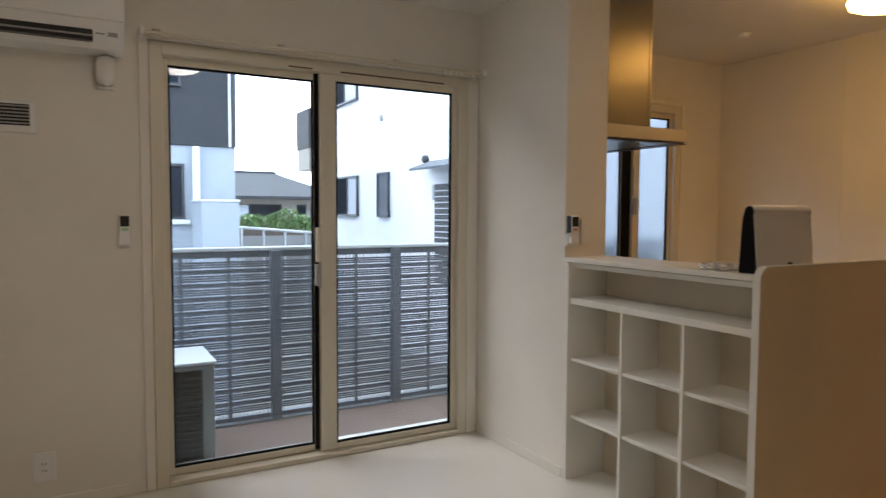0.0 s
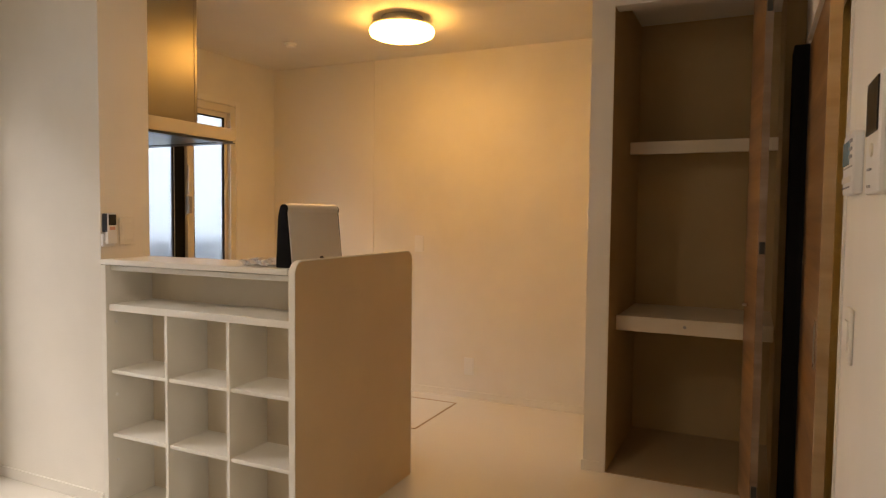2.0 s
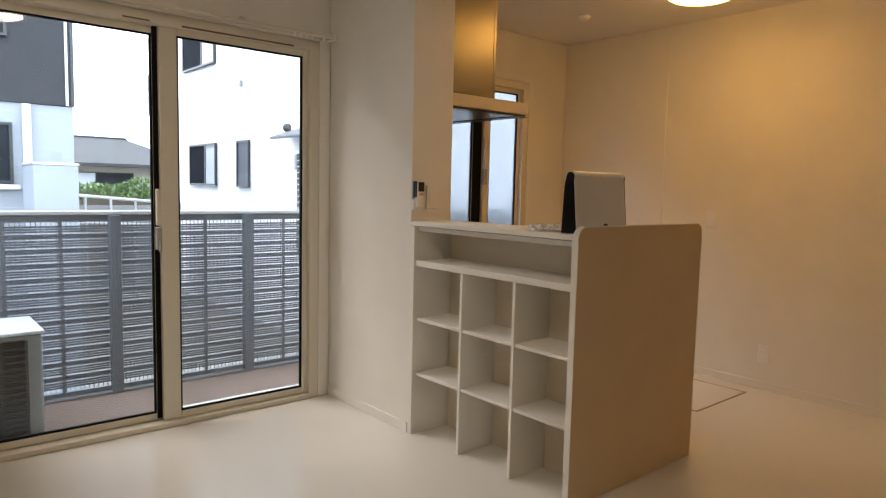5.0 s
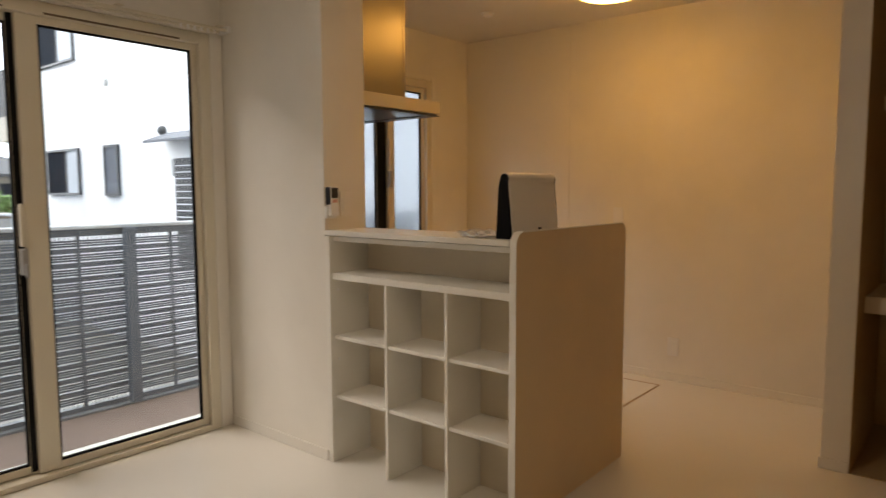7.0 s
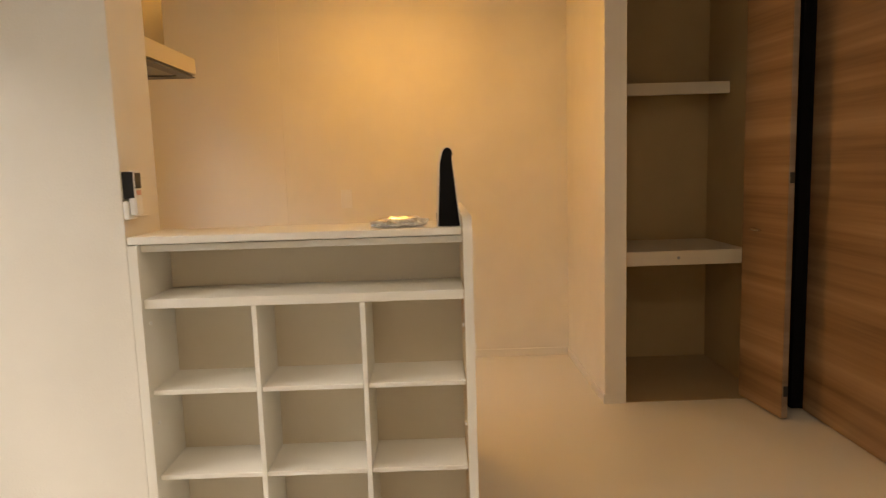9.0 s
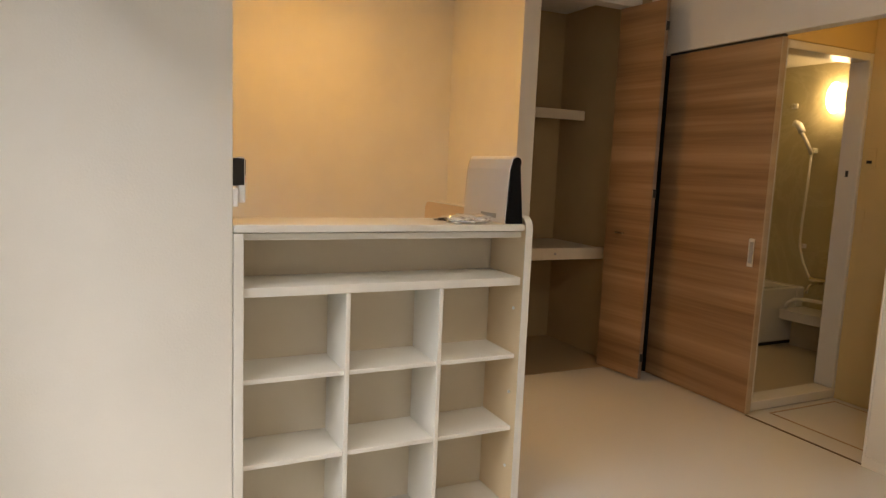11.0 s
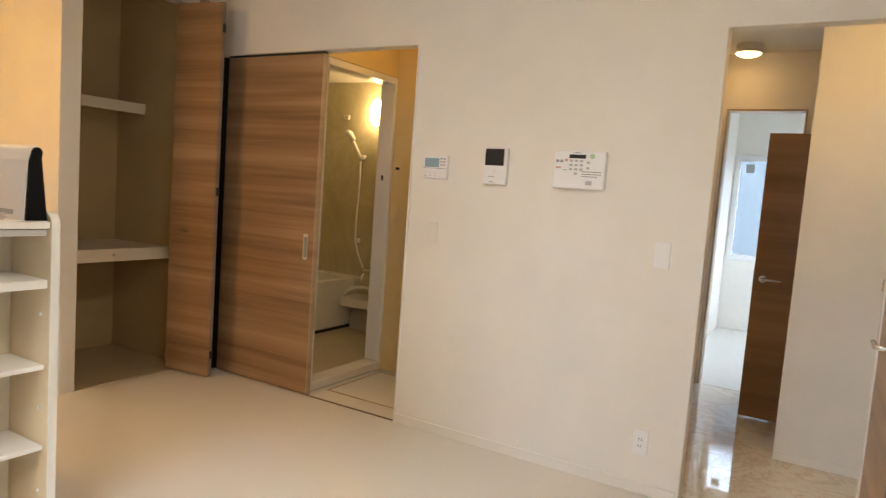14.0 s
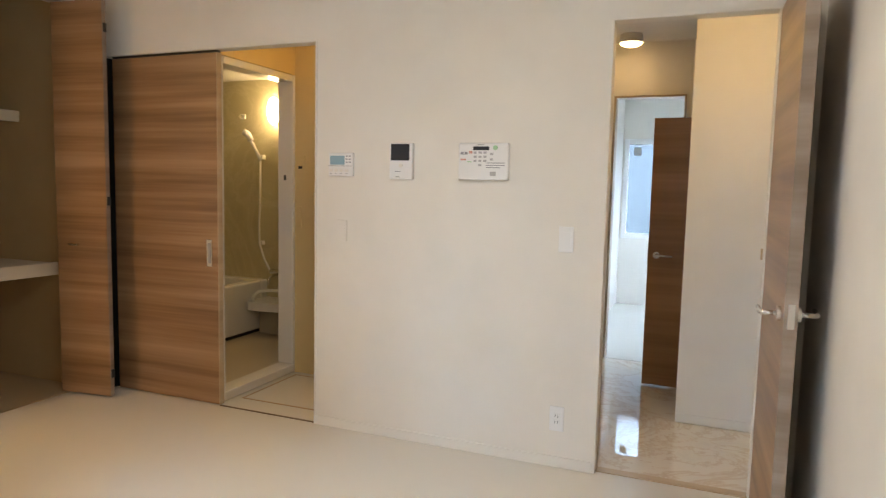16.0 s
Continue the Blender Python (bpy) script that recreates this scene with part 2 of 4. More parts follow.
def lathe(profile, sides=48):
    """Turn a profile of (radius, height) about z."""
    bm = bmesh.new()
    rings = []
    for r, z in profile:
        if r < 1e-6:
            rings.append([bm.verts.new((0, 0, z))])
        else:
            rings.append([bm.verts.new((r * math.cos(2 * math.pi * i / sides), r * math.sin(2 * math.pi * i / sides), z)) for i in range(sides)])
    for a, b in zip(rings, rings[1:]):
        for i in range(sides):
            j = (i + 1) % sides
            if len(a) == 1:
                bm.faces.new((a[0], b[i], b[j]))
            elif len(b) == 1:
                bm.faces.new((a[i], b[0], a[j]))
            else:
                bm.faces.new((a[i], b[i], b[j], a[j]))
    bmesh.ops.recalc_face_normals(bm, faces=bm.faces)
    return bm


def extrude_outline(points, axis, a, b):
    """Solid from a closed outline, pushed along an axis from a to b."""
    bm = bmesh.new()
    put = {"X": lambda p, d: (d, p[0], p[1]), "Y": lambda p, d: (p[0], d, p[1]), "Z": lambda p, d: (p[0], p[1], d)}[axis]
    lo = [bm.verts.new(put(p, a)) for p in points]
    hi = [bm.verts.new(put(p, b)) for p in points]
    bm.faces.new(lo)
    bm.faces.new(list(reversed(hi)))
    for i in range(len(points)):
        j = (i + 1) % len(points)
        bm.faces.new((lo[i], hi[i], hi[j], lo[j]))
    bmesh.ops.recalc_face_normals(bm, faces=bm.faces)
    return bm


def tube(points, radius, sides=8):
    """Round bar along a line of points."""
    bm = bmesh.new()
    pts = [Vector(p) for p in points]
    rings = []
    for i, p in enumerate(pts):
        d = (pts[min(i + 1, len(pts) - 1)] - pts[max(i - 1, 0)]).normalized()
        u = d.orthogonal().normalized()
        if rings:
            u = (last - last.dot(d) * d).normalized()
        last = u
        w = d.cross(u)
        rings.append([bm.verts.new(p + radius * (math.cos(2 * math.pi * k / sides) * u + math.sin(2 * math.pi * k / sides) * w)) for k in range(sides)])
    for a, b in zip(rings, rings[1:]):
        for k in range(sides):
            bm.faces.new((a[k], a[(k + 1) % sides], b[(k + 1) % sides], b[k]))
    bm.faces.new(list(reversed(rings[0])))
    bm.faces.new(rings[-1])
    bmesh.ops.recalc_face_normals(bm, faces=bm.faces)
    return bm


def mesh_of(name, bm, material, smooth=False):
    me = bpy.data.meshes.new(name)
    bm.to_mesh(me)
    bm.free()
    me.materials.append(material)
    if smooth:
        for f in me.polygons:
            f.use_smooth = True
    return me


def part(name, bm, material, parent, label="", smooth=False):
    ob = new(name, mesh_of(name, bm, material, smooth))
    ob.parent = parent
    ob.matrix_parent_inverse = parent.matrix_world.inverted()
    if label:
        ob["label"] = label
    return ob


def thing(name, label, category, at=(0, 0, 0), group="", kind=""):
    ob = tagged(new(name), label, category, group, kind)
    ob.empty_display_size = 0.05
    ob.location = at
    bpy.context.view_layer.update()
    return ob


def solid(name, bm, material, label, category, kind="", smooth=False):
    return tagged(new(name, mesh_of(name, bm, material, smooth)), label, category, "", kind)


def structure(name, bm, material, label, category="wall"):
    return solid(name, bm, material, label, category, "structure")


def wall_x(name, x0, x1, y0, y1, z0, z1, holes, label, material=None):
    """Wall that runs along x, with openings (xa, xb, za, zb) right through it."""
    xs = sorted({x0, x1, *[h[0] for h in holes], *[h[1] for h in holes]})
    bm = bmesh.new()
    for a, b in zip(xs, xs[1:]):
        cuts = sorted((h[2], h[3]) for h in holes if h[0] <= a + 1e-6 and h[1] >= b - 1e-6)
        low = z0
        for za, zb in cuts:
            if za > low + 1e-6:
                add_box(bm, a, b, y0, y1, low, za)
            low = zb
        if z1 > low + 1e-6:
            add_box(bm, a, b, y0, y1, low, z1)
    return structure(name, bm, material or WALLPAPER, label)


# ---------------------------------------------------------------- plan
CEIL = 2.40
WEST, SOUTH, NORTH = -0.40, -0.146, 3.345
KNORTH, EAST = 3.50, 4.412
OUT = 3.62
PIER_X0, PIER_X1, PIER_Y = 2.135, 2.39, 2.56
JAMB_X, JAMB_Y0, JAMB_Y1 = 3.483, 0.670, 0.782

# floors
structure("floor", box(WEST - 0.1, EAST + 0.1, -0.215, OUT, -0.12, 0.0), FLOORING, "pale cream wood-look sheet flooring, softly glossy", "floor")
structure("floor_hall", box(-0.70, 1.60, -2.30, -0.217, -0.12, -0.002), HALL_FLOOR, "polished beige marble-look hall flooring", "floor")
structure("floor_washroom", box(1.602, 4.3, -2.30, -0.217, -0.12, -0.003), FLOORING, "pale sheet flooring of the washroom", "floor")
structure("floor_bedroom", box(-1.2, 1.60, -4.9, -2.302, -0.12, 0.0), FLOORING, "pale flooring of the far bedroom", "floor")
# ceilings
structure("ceiling", box(WEST - 0.1, EAST + 0.1, -0.215, OUT, CEIL, CEIL + 0.15), CEIL_PAPER, "off-white papered ceiling", "ceiling")
structure("ceiling_hall", box(-0.70, 4.3, -2.30, -0.217, 2.36, 2.55), CEIL_PAPER, "off-white ceiling of hall and washroom", "ceiling")
structure("ceiling_bedroom", box(-1.2, 1.60, -4.9, -2.302, CEIL, CEIL + 0.15), CEIL_PAPER, "white ceiling of the far bedroom", "ceiling")

# walls of the living room and kitchen
wall_x("wall_north", WEST - 0.1, PIER_X1, NORTH, NORTH + 0.11, 0, CEIL, [(0.402, 2.059, 0.0, 2.037)], "cream papered wall round the balcony window")
wall_x("wall_north_outer", WEST - 0.1, PIER_X1 + 0.3, NORTH + 0.112, OUT, 0, CEIL, [(0.20, 2.36, 0.0, 2.12)], "outer skin of the balcony wall")
wall_x("wall_kitchen_north", PIER_X1, EAST + 0.1, KNORTH, OUT, 0, CEIL, [(3.05, 3.963, 0.75, 2.05)], "cream papered kitchen wall round a frosted window")
structure("wall_pier", box(PIER_X0, PIER_X1, PIER_Y, NORTH, 0, CEIL, 0.003), WALLPAPER, "white papered pier between living room and kitchen")
structure("wall_west", box(WEST - 0.1, WEST, -0.215, NORTH, 0, CEIL), WALLPAPER, "cream papered side wall")
structure("wall_east", box(EAST, EAST + 0.1, -0.215, KNORTH, 0, CEIL), WALLPAPER, "cream papered kitchen end wall")
wall_x("wall_south", WEST, JAMB_X, -0.215, SOUTH, 0, CEIL, [(-0.238, 0.393, 0.0, 2.0), (1.882, 3.30, 0.0, 2.0)], "cream papered wall with two doorways")
structure("wall_closet_side", box(JAMB_X, EAST, JAMB_Y0, JAMB_Y1, 0, CEIL, 0.003), WALLPAPER, "cream papered stub wall beside the closet")
# Thin sheets that only darken the closet side, imitating shade.
structure("closet_side_shade", box(JAMB_X + 0.004, 4.284, JAMB_Y0 - 0.0018, JAMB_Y0 - 0.0002, 0.0, 2.288), CLOSET_SHADE_PAPER, "beige sheet that darkens the closet side as painted shade")
structure("closet_side_shade", box(JAMB_X + 0.102, 4.284, JAMB_Y0 - 0.0018, JAMB_Y0 - 0.0002, 2.289, CEIL - 0.001), CLOSET_SHADE_PAPER, "beige sheet that darkens the upper closet side as painted shade")
structure("wall_closet_head", box(JAMB_X, JAMB_X + 0.10, -0.068, JAMB_Y0, 2.29, CEIL), WALLPAPER, "papered strip above the closet opening")
structure("wall_closet_south", box(JAMB_X, EAST, -0.215, -0.068, 0, CEIL), CLOSET_SHADE_PAPER, "papered inner side of the closet, tinted as warm shade")
# Sheet added over the flooring as painted closet shade.
structure("floor_closet", box(JAMB_X + 0.002, 4.284, -0.066, JAMB_Y0 - 0.003, 0.0005, 0.004), CLOSET_FLOOR_SHADE, "tan sheet that darkens the closet floor as painted shade", "floor")
structure("wall_closet_back", box(4.285, EAST, -0.068, JAMB_Y0, 0, CEIL), CLOSET_SHADE_PAPER, "papered rear of the closet, tinted as warm shade")

# hall, washroom, bathroom, far bedroom
wall_x("wall_hall_south", -0.70, 0.092, -1.14, -1.035, 0, 2.36, [], "white papered hall wall")
structure("wall_hall_west", box(WEST - 0.1, WEST, -1.035, -0.217, 0, 2.36), WALLPAPER, "papered end wall of the hall")
structure("wall_corridor_west", box(-0.70, -0.60, -2.30, -1.14, 0, 2.36), WALLPAPER, "papered wall beside the corridor")
structure("wall_corridor_east", box(0.72, 0.82, -2.30, -0.217, 0, 2.36), WALLPAPER, "papered corridor wall")
wall_x("wall_far_door", -1.2, 1.60, -2.40, -2.302, 0, CEIL, [(0.175, 0.675, 0.0, 1.965)], "papered wall with the far bedroom doorway")
wall_x("wall_bedroom_south", -1.2, 1.6, -5.0, -4.9, 0, CEIL, [(-0.70, 0.90, 0.75, 1.86)], "white papered far bedroom wall with a window")
structure("wall_bedroom_east", box(0.92, 1.02, -4.9, -2.40, 0, CEIL), WALLPAPER, "white papered side wall of the far bedroom")
# Unseen opening, added to let daylight brighten the bedroom.
bedroom_west = bmesh.new()
add_box(bedroom_west, -1.3, -1.2, -5.0, -4.4, 0, CEIL)
add_box(bedroom_west, -1.3, -1.2, -3.25, -2.302, 0, CEIL)
add_box(bedroom_west, -1.3, -1.2, -4.4, -3.25, 0, 0.8)
add_box(bedroom_west, -1.3, -1.2, -4.4, -3.25, 1.80, CEIL)
structure("wall_bedroom_west", bedroom_west, WALLPAPER, "white papered side wall of the far bedroom")
structure("wall_wash_west", box(1.602, 1.70, -0.922, -0.217, 0, 2.36), WASH_LIT_PAPER, "papered washroom side wall")
structure("wall_wash_south", box(1.602, 2.543, -1.03, -0.922, 0, 2.36), WASH_LIT_PAPER, "papered washroom wall")
structure("wall_bath_side", extrude_outline([(-0.95, 0), (-0.935, 0), (-0.935, 1.99), (-0.215, 1.99), (-0.215, 2.36), (-0.95, 2.36)], "X", 2.60, 2.66), BATH_PANEL, "beige bathroom wall panel round the doorway")
structure("wall_wash_head", box(2.545, 2.599, -1.03, -0.218, 1.987, 2.359), WASH_LIT_PAPER, "papered strip above the bathroom doorway")
structure("wall_bath_south", box(2.56, 4.2, -1.83, -1.75, 0, 2.36), BATH_PANEL, "beige-green marbled bathroom wall panel")
structure("wall_bath_west", box(2.60, 2.66, -1.75, -1.03, 0, 2.36), BATH_PANEL, "beige-green marbled bathroom wall panel")
structure("wall_bath_east", box(4.12, 4.2, -1.75, -0.217, 0, 2.36), BATH_PANEL, "beige-green marbled bathroom wall panel")
structure("wall_bath_north", box(3.40, 4.12, -0.30, -0.217, 0, 2.36), BATH_PANEL, "beige-green marbled bathroom wall panel")
structure("floor_bath", box(2.66, 4.12, -1.75, -0.30, -0.002, 0.05), BATH_FLOOR, "pale beige moulded bathroom floor", "floor")
structure("ceiling_bath", box(2.66, 4.12, -1.75, -0.30, 2.12, 2.16), BATH_WHITE, "white bathroom ceiling panel", "ceiling")

# skirting
def skirting(x0, x1, y0, y1):
    structure("baseboard", box(x0, x1, y0, y1, 0, 0.05, 0.002), TRIM_WHITE, "low white skirting board", "baseboard")

skirting(PIER_X0 - 0.008, PIER_X0, PIER_Y, NORTH)
skirting(WEST, 0.358, NORTH - 0.008, NORTH)
skirting(0.408, 1.876, SOUTH, SOUTH + 0.008)
skirting(WEST, WEST + 0.008, SOUTH + 0.01, NORTH - 0.01)
skirting(EAST - 0.008, EAST, JAMB_Y1, KNORTH)
skirting(JAMB_X + 0.003, EAST - 0.01, JAMB_Y1, JAMB_Y1 + 0.008)
skirting(JAMB_X - 0.007, JAMB_X, JAMB_Y0 + 0.003, JAMB_Y1 + 0.007)
skirting(WEST, 0.092, -1.035, -1.027)


# ---------------------------------------------------------------- balcony window
def sliding_window(name, x0, x1, z0, z1, y_in, split, label, pane_material, stile=0.05, sill=0.06, gasket=True, lead=0.085, dark=0.0235):
    """Two sashes in one outer frame; the room's side is at y_in."""
    w = thing(name, label, "window", ((x0 + x1) / 2, y_in, z0), kind="structure")
    f = 0.055
    fr = bmesh.new()
    add_box(fr, x0, x0 + f, y_in - 0.012, y_in + 0.10, z0, z1, 0.004)
    add_box(fr, x1 - f, x1, y_in - 0.012, y_in + 0.052, z0, z1, 0.004)
    add_box(fr, x0 + f, x1 - f, y_in - 0.012, y_in + 0.10, z1 - f, z1, 0.004)
    add_box(fr, x0 + f, x1 - f, y_in - 0.016, y_in + 0.10, z0, z0 + 0.026, 0.004)
    part("window_frame", fr, SASH, w)
    for k, (a, b, y) in enumerate(((x0 + f, split + stile, y_in + 0.052), (split - 0.022, x1 - f, y_in + 0.018))):
        s = bmesh.new()
        zb, zt = z0 + 0.028, z1 - f + 0.012
        wide_l = stile * 0.62 if k == 0 else lead
        wide_r = stile + 0.0225 + dark if k == 0 else stile * 0.62
        add_box(s, a, a + wide_l, y, y + 0.03, zb, zt, 0.004)
        add_box(s, b - wide_r, b, y, y + 0.03, zb, zt, 0.004)
        add_box(s, a + wide_l, b - wide_r, y, y + 0.03, zb, zb + sill, 0.004)
        add_box(s, a + wide_l, b - wide_r, y, y + 0.03, zt - 0.045, zt, 0.004)
        sash = part("sash", s, SASH, w)
        if k == 0:
            # Black sealing strip; width beyond the gasket's paints the shaded stile face.
            part("meeting_seal_shade", box(split - 0.0225 - dark, split - 0.0225, y - 0.006, y - 0.001, zb + 0.01, zt - 0.01), SASH_DARK, sash, "black sealing strip on the meeting stile, part painted shade")
        ia, ib, ic, idd = a + wide_l, b - wide_r, zb + sill, zt - 0.045
        if gasket:
            g = bmesh.new()
            q = 0.008
            add_box(g, ia, ia + q, y + 0.006, y + 0.024, ic, idd)
            add_box(g, ib - q, ib, y + 0.006, y + 0.024, ic, idd)
            add_box(g, ia + q, ib - q, y + 0.006, y + 0.024, ic, ic + q)
            add_box(g, ia + q, ib - q, y + 0.006, y + 0.024, idd - q, idd)
            part("gasket", g, SASH_DARK, sash, "black rubber glazing gasket")
        p = part("pane", box(ia + 0.002, ib - 0.002, y + 0.013, y + 0.017, ic + 0.002, idd - 0.002), pane_material, sash)
        p.visible_shadow = False
    return w


win = sliding_window("window_1", 0.402, 2.059, 0.0, 2.037, NORTH, 1.222, "cream-framed sliding balcony window with clear glass", GLASS, sill=0.034)
part("window_handle", box(1.178, 1.199, NORTH + 0.012, NORTH + 0.043, 1.02, 1.20, 0.005), SASH, win, "tall cream sash pull")
catch = part("window_catch", box(1.174, 1.199, NORTH + 0.002, NORTH + 0.040, 0.90, 1.012, 0.005), GREY_PLASTIC, win, "grey crescent catch")
part("lever", box(1.180, 1.192, NORTH - 0.018, NORTH + 0.002, 0.89, 0.95, 0.004), GREY_PLASTIC, catch)
part("vent_slot", box(1.30, 1.90, NORTH - 0.0145, NORTH - 0.0125, 1.985, 1.994), SLOT_BROWN, win, "brown ventilation slot in the head")
part("vent_slot", box(1.03, 1.15, NORTH - 0.0145, NORTH - 0.0125, 1.988, 1.995), SLOT_BROWN, win, "short brown slot in the head")
part("casing_left", box(0.360, 0.400, NORTH - 0.012, NORTH, 0, 2.077, 0.003), TRIM_WHITE, win)
part("casing_right", box(2.061, 2.127, NORTH - 0.012, NORTH, 0, 2.077, 0.003), TRIM_WHITE, win)
part("casing_head", box(0.402, 2.059, NORTH - 0.012, NORTH, 2.039, 2.077, 0.003), TRIM_WHITE, win)

# dark=0.082 paints the outer stile's shade beside the sealing strip.
kw = sliding_window("window_2", 3.05, 3.963, 0.75, 2.05, KNORTH, 3.554, "cream-framed kitchen sliding window with frosted glass", FROST, stile=0.045, lead=0.058, dark=0.082)
part("window_handle", box(3.522, 3.546, KNORTH - 0.004, KNORTH + 0.018, 1.40, 1.60, 0.005), SASH, kw, "tall cream sash pull")
part("window_catch", box(3.512, 3.540, KNORTH - 0.016, KNORTH + 0.018, 1.27, 1.385, 0.005), GREY_PLASTIC, kw, "grey crescent catch")
part("casing_right", box(3.965, 4.003, KNORTH - 0.014, KNORTH, 0.75, 2.09, 0.003), TRIM_WHITE, kw)
part("casing_head", box(3.05, 3.964, KNORTH - 0.014, KNORTH, 2.052, 2.09, 0.003), TRIM_WHITE, kw)

bw = thing("window_3", "white-framed bedroom window with frosted daylight pane", "window", (0.68, -4.9, 0.75), kind="structure")
fr = bmesh.new()
# West half is unseen, widened only to admit more daylight.
for a in ((-0.70, -0.65, 0.75, 1.86), (0.85, 0.90, 0.75, 1.86), (-0.65, 0.85, 0.75, 0.81), (-0.65, 0.85, 1.80, 1.86), (0.08, 0.13, 0.81, 1.80)):
    add_box(fr, a[0], a[1], -4.97, -4.885, a[2], a[3], 0.004)
part("window_frame", fr, PLASTIC, bw)
part("pane", box(0.13, 0.85, -4.94, -4.935, 0.81, 1.80), FROST_BLUE, bw).visible_shadow = False
part("pane", box(-0.65, 0.08, -4.94, -4.935, 0.81, 1.80), FROST_BLUE, bw).visible_shadow = False
part("sticker", box(0.72, 0.80, -4.934, -4.931, 1.68, 1.77), GREY_PLASTIC, bw, "grey label on the glass")

# curtain rail
cr = thing("curtain_rail", "white double curtain rail above the balcony window", "curtain rail", (1.2, NORTH, 2.03))
for y, z in ((NORTH - 0.07, 2.040), (NORTH - 0.13, 2.037)):
    part("track", box(0.375, 2.085, y, y + 0.018, z, z + 0.014, 0.003), SASH, cr)
for x in (0.41, 0.95, 1.55, 2.04):
    part("bracket", box(x, x + 0.03, NORTH - 0.135, NORTH, 2.055, 2.063, 0.002), SASH, cr)
part("end_cap", box(2.085, 2.103, NORTH - 0.135, NORTH - 0.05, 2.031, 2.065, 0.004), PLASTIC, cr)
part("end_cap", box(0.357, 0.375, NORTH - 0.135, NORTH - 0.05, 2.031, 2.065, 0.004), PLASTIC, cr)
for i in range(6):
    x = 1.85 + i * 0.035
    part("runner", round_bar((x, NORTH - 0.121, 2.027), 0.006, 0.018, "Z", 8), PLASTIC, cr)

# air conditioner on the wall
ac = thing("air_conditioner", "white wall-mounted air conditioner with a dark outlet", "air conditioner", (-0.09, NORTH, 1.943))
prof = [(NORTH, 1.943), (NORTH - 0.15, 1.943), (NORTH - 0.205, 1.988), (NORTH - 0.215, 2.063), (NORTH - 0.205, 2.213), (NORTH - 0.18, 2.238), (NORTH, 2.238)]
part("body", extrude_outline(prof, "X", -0.385, 0.295), PLASTIC, ac)
part("outlet_slot", box(-0.365, 0.181, NORTH - 0.212, NORTH - 0.165, 1.962, 2.005, 0.004), BLACK_PLASTIC, ac, "dark air outlet")
part("louvre", box(-0.365, 0.181, NORTH - 0.222, NORTH - 0.20, 1.976, 1.982), GREY_PLASTIC, ac)
part("front_panel", box(-0.384, 0.294, NORTH - 0.222, NORTH - 0.208, 2.045, 2.20, 0.004), PLASTIC, ac)
part("display", box(0.235, 0.27, NORTH - 0.212, NORTH - 0.19, 1.985, 2.0), GREY_PLASTIC, ac)
part("print", box(0.19, 0.225, NORTH - 0.211, NORTH - 0.19, 1.99, 1.995), INK, ac)
duct = thing("pipe_cover", "white plastic pipe cover below the air conditioner", "pipe cover", (0.20, NORTH, 1.80))
part("elbow", box(0.192, 0.268, NORTH - 0.085, NORTH, 1.812, 1.942, 0.034), PLASTIC, duct, "", True)
part("flange", box(0.196, 0.264, NORTH - 0.03, NORTH - 0.0005, 1.80, 1.815, 0.006), PLASTIC, duct)

vent = thing("wall_vent", "cream square wall vent with dark slats", "vent", (-0.13, NORTH, 1.67))
part("frame", box(-0.172, -0.029, NORTH - 0.012, NORTH, 1.598, 1.728, 0.004), PLASTIC, vent)
part("backing", box(-0.162, -0.052, NORTH - 0.0145, NORTH - 0.0125, 1.628, 1.715), BLACK_PLASTIC, vent)
for i in range(6):
    part("slat", box(-0.162, -0.052, NORTH - 0.019, NORTH - 0.015, 1.634 + i * 0.014, 1.640 + i * 0.014), GREY_PLASTIC, vent)


def remote(name, x, y, z, label, dark):
    """A small remote in its wall holder, facing -y."""
    r = thing(name, label, "remote control", (x, y, z))
    part("holder", box(x - 0.03, x + 0.03, y - 0.016, y, z, z + 0.055, 0.004), PLASTIC, r, "white wall holder")
    part("body", box(x - 0.023, x + 0.023, y - 0.036, y - 0.0165, z + 0.012, z + 0.145, 0.005), PLASTIC, r)
    if dark:
        # Black block paints the shaded upper side of the white body.
        part("side_shade", box(x - 0.0235, x + 0.0235, y - 0.034, y - 0.0, z + 0.062, z + 0.142, 0.003), BLACK_PLASTIC, r, "black block standing in for the shaded side")
    part("keypad", box(x - 0.021, x + 0.021, y - 0.0375, y - 0.0363, z + 0.016, z + 0.066), PLASTIC, r, "pale keypad")
    part("screen", box(x - 0.018, x + 0.018, y - 0.038, y - 0.0363, z + 0.092, z + 0.138), BLACK_PLASTIC, r, "dark display")
    part("button", box(x - 0.013, x + 0.013, y - 0.0385, y - 0.0363, z + 0.072, z + 0.086), INK_RED if dark else INK_GREEN, r)
    return r


remote("air_conditioner_remote", 0.291, NORTH, 1.12, "white remote with a dark display in a wall holder", False)


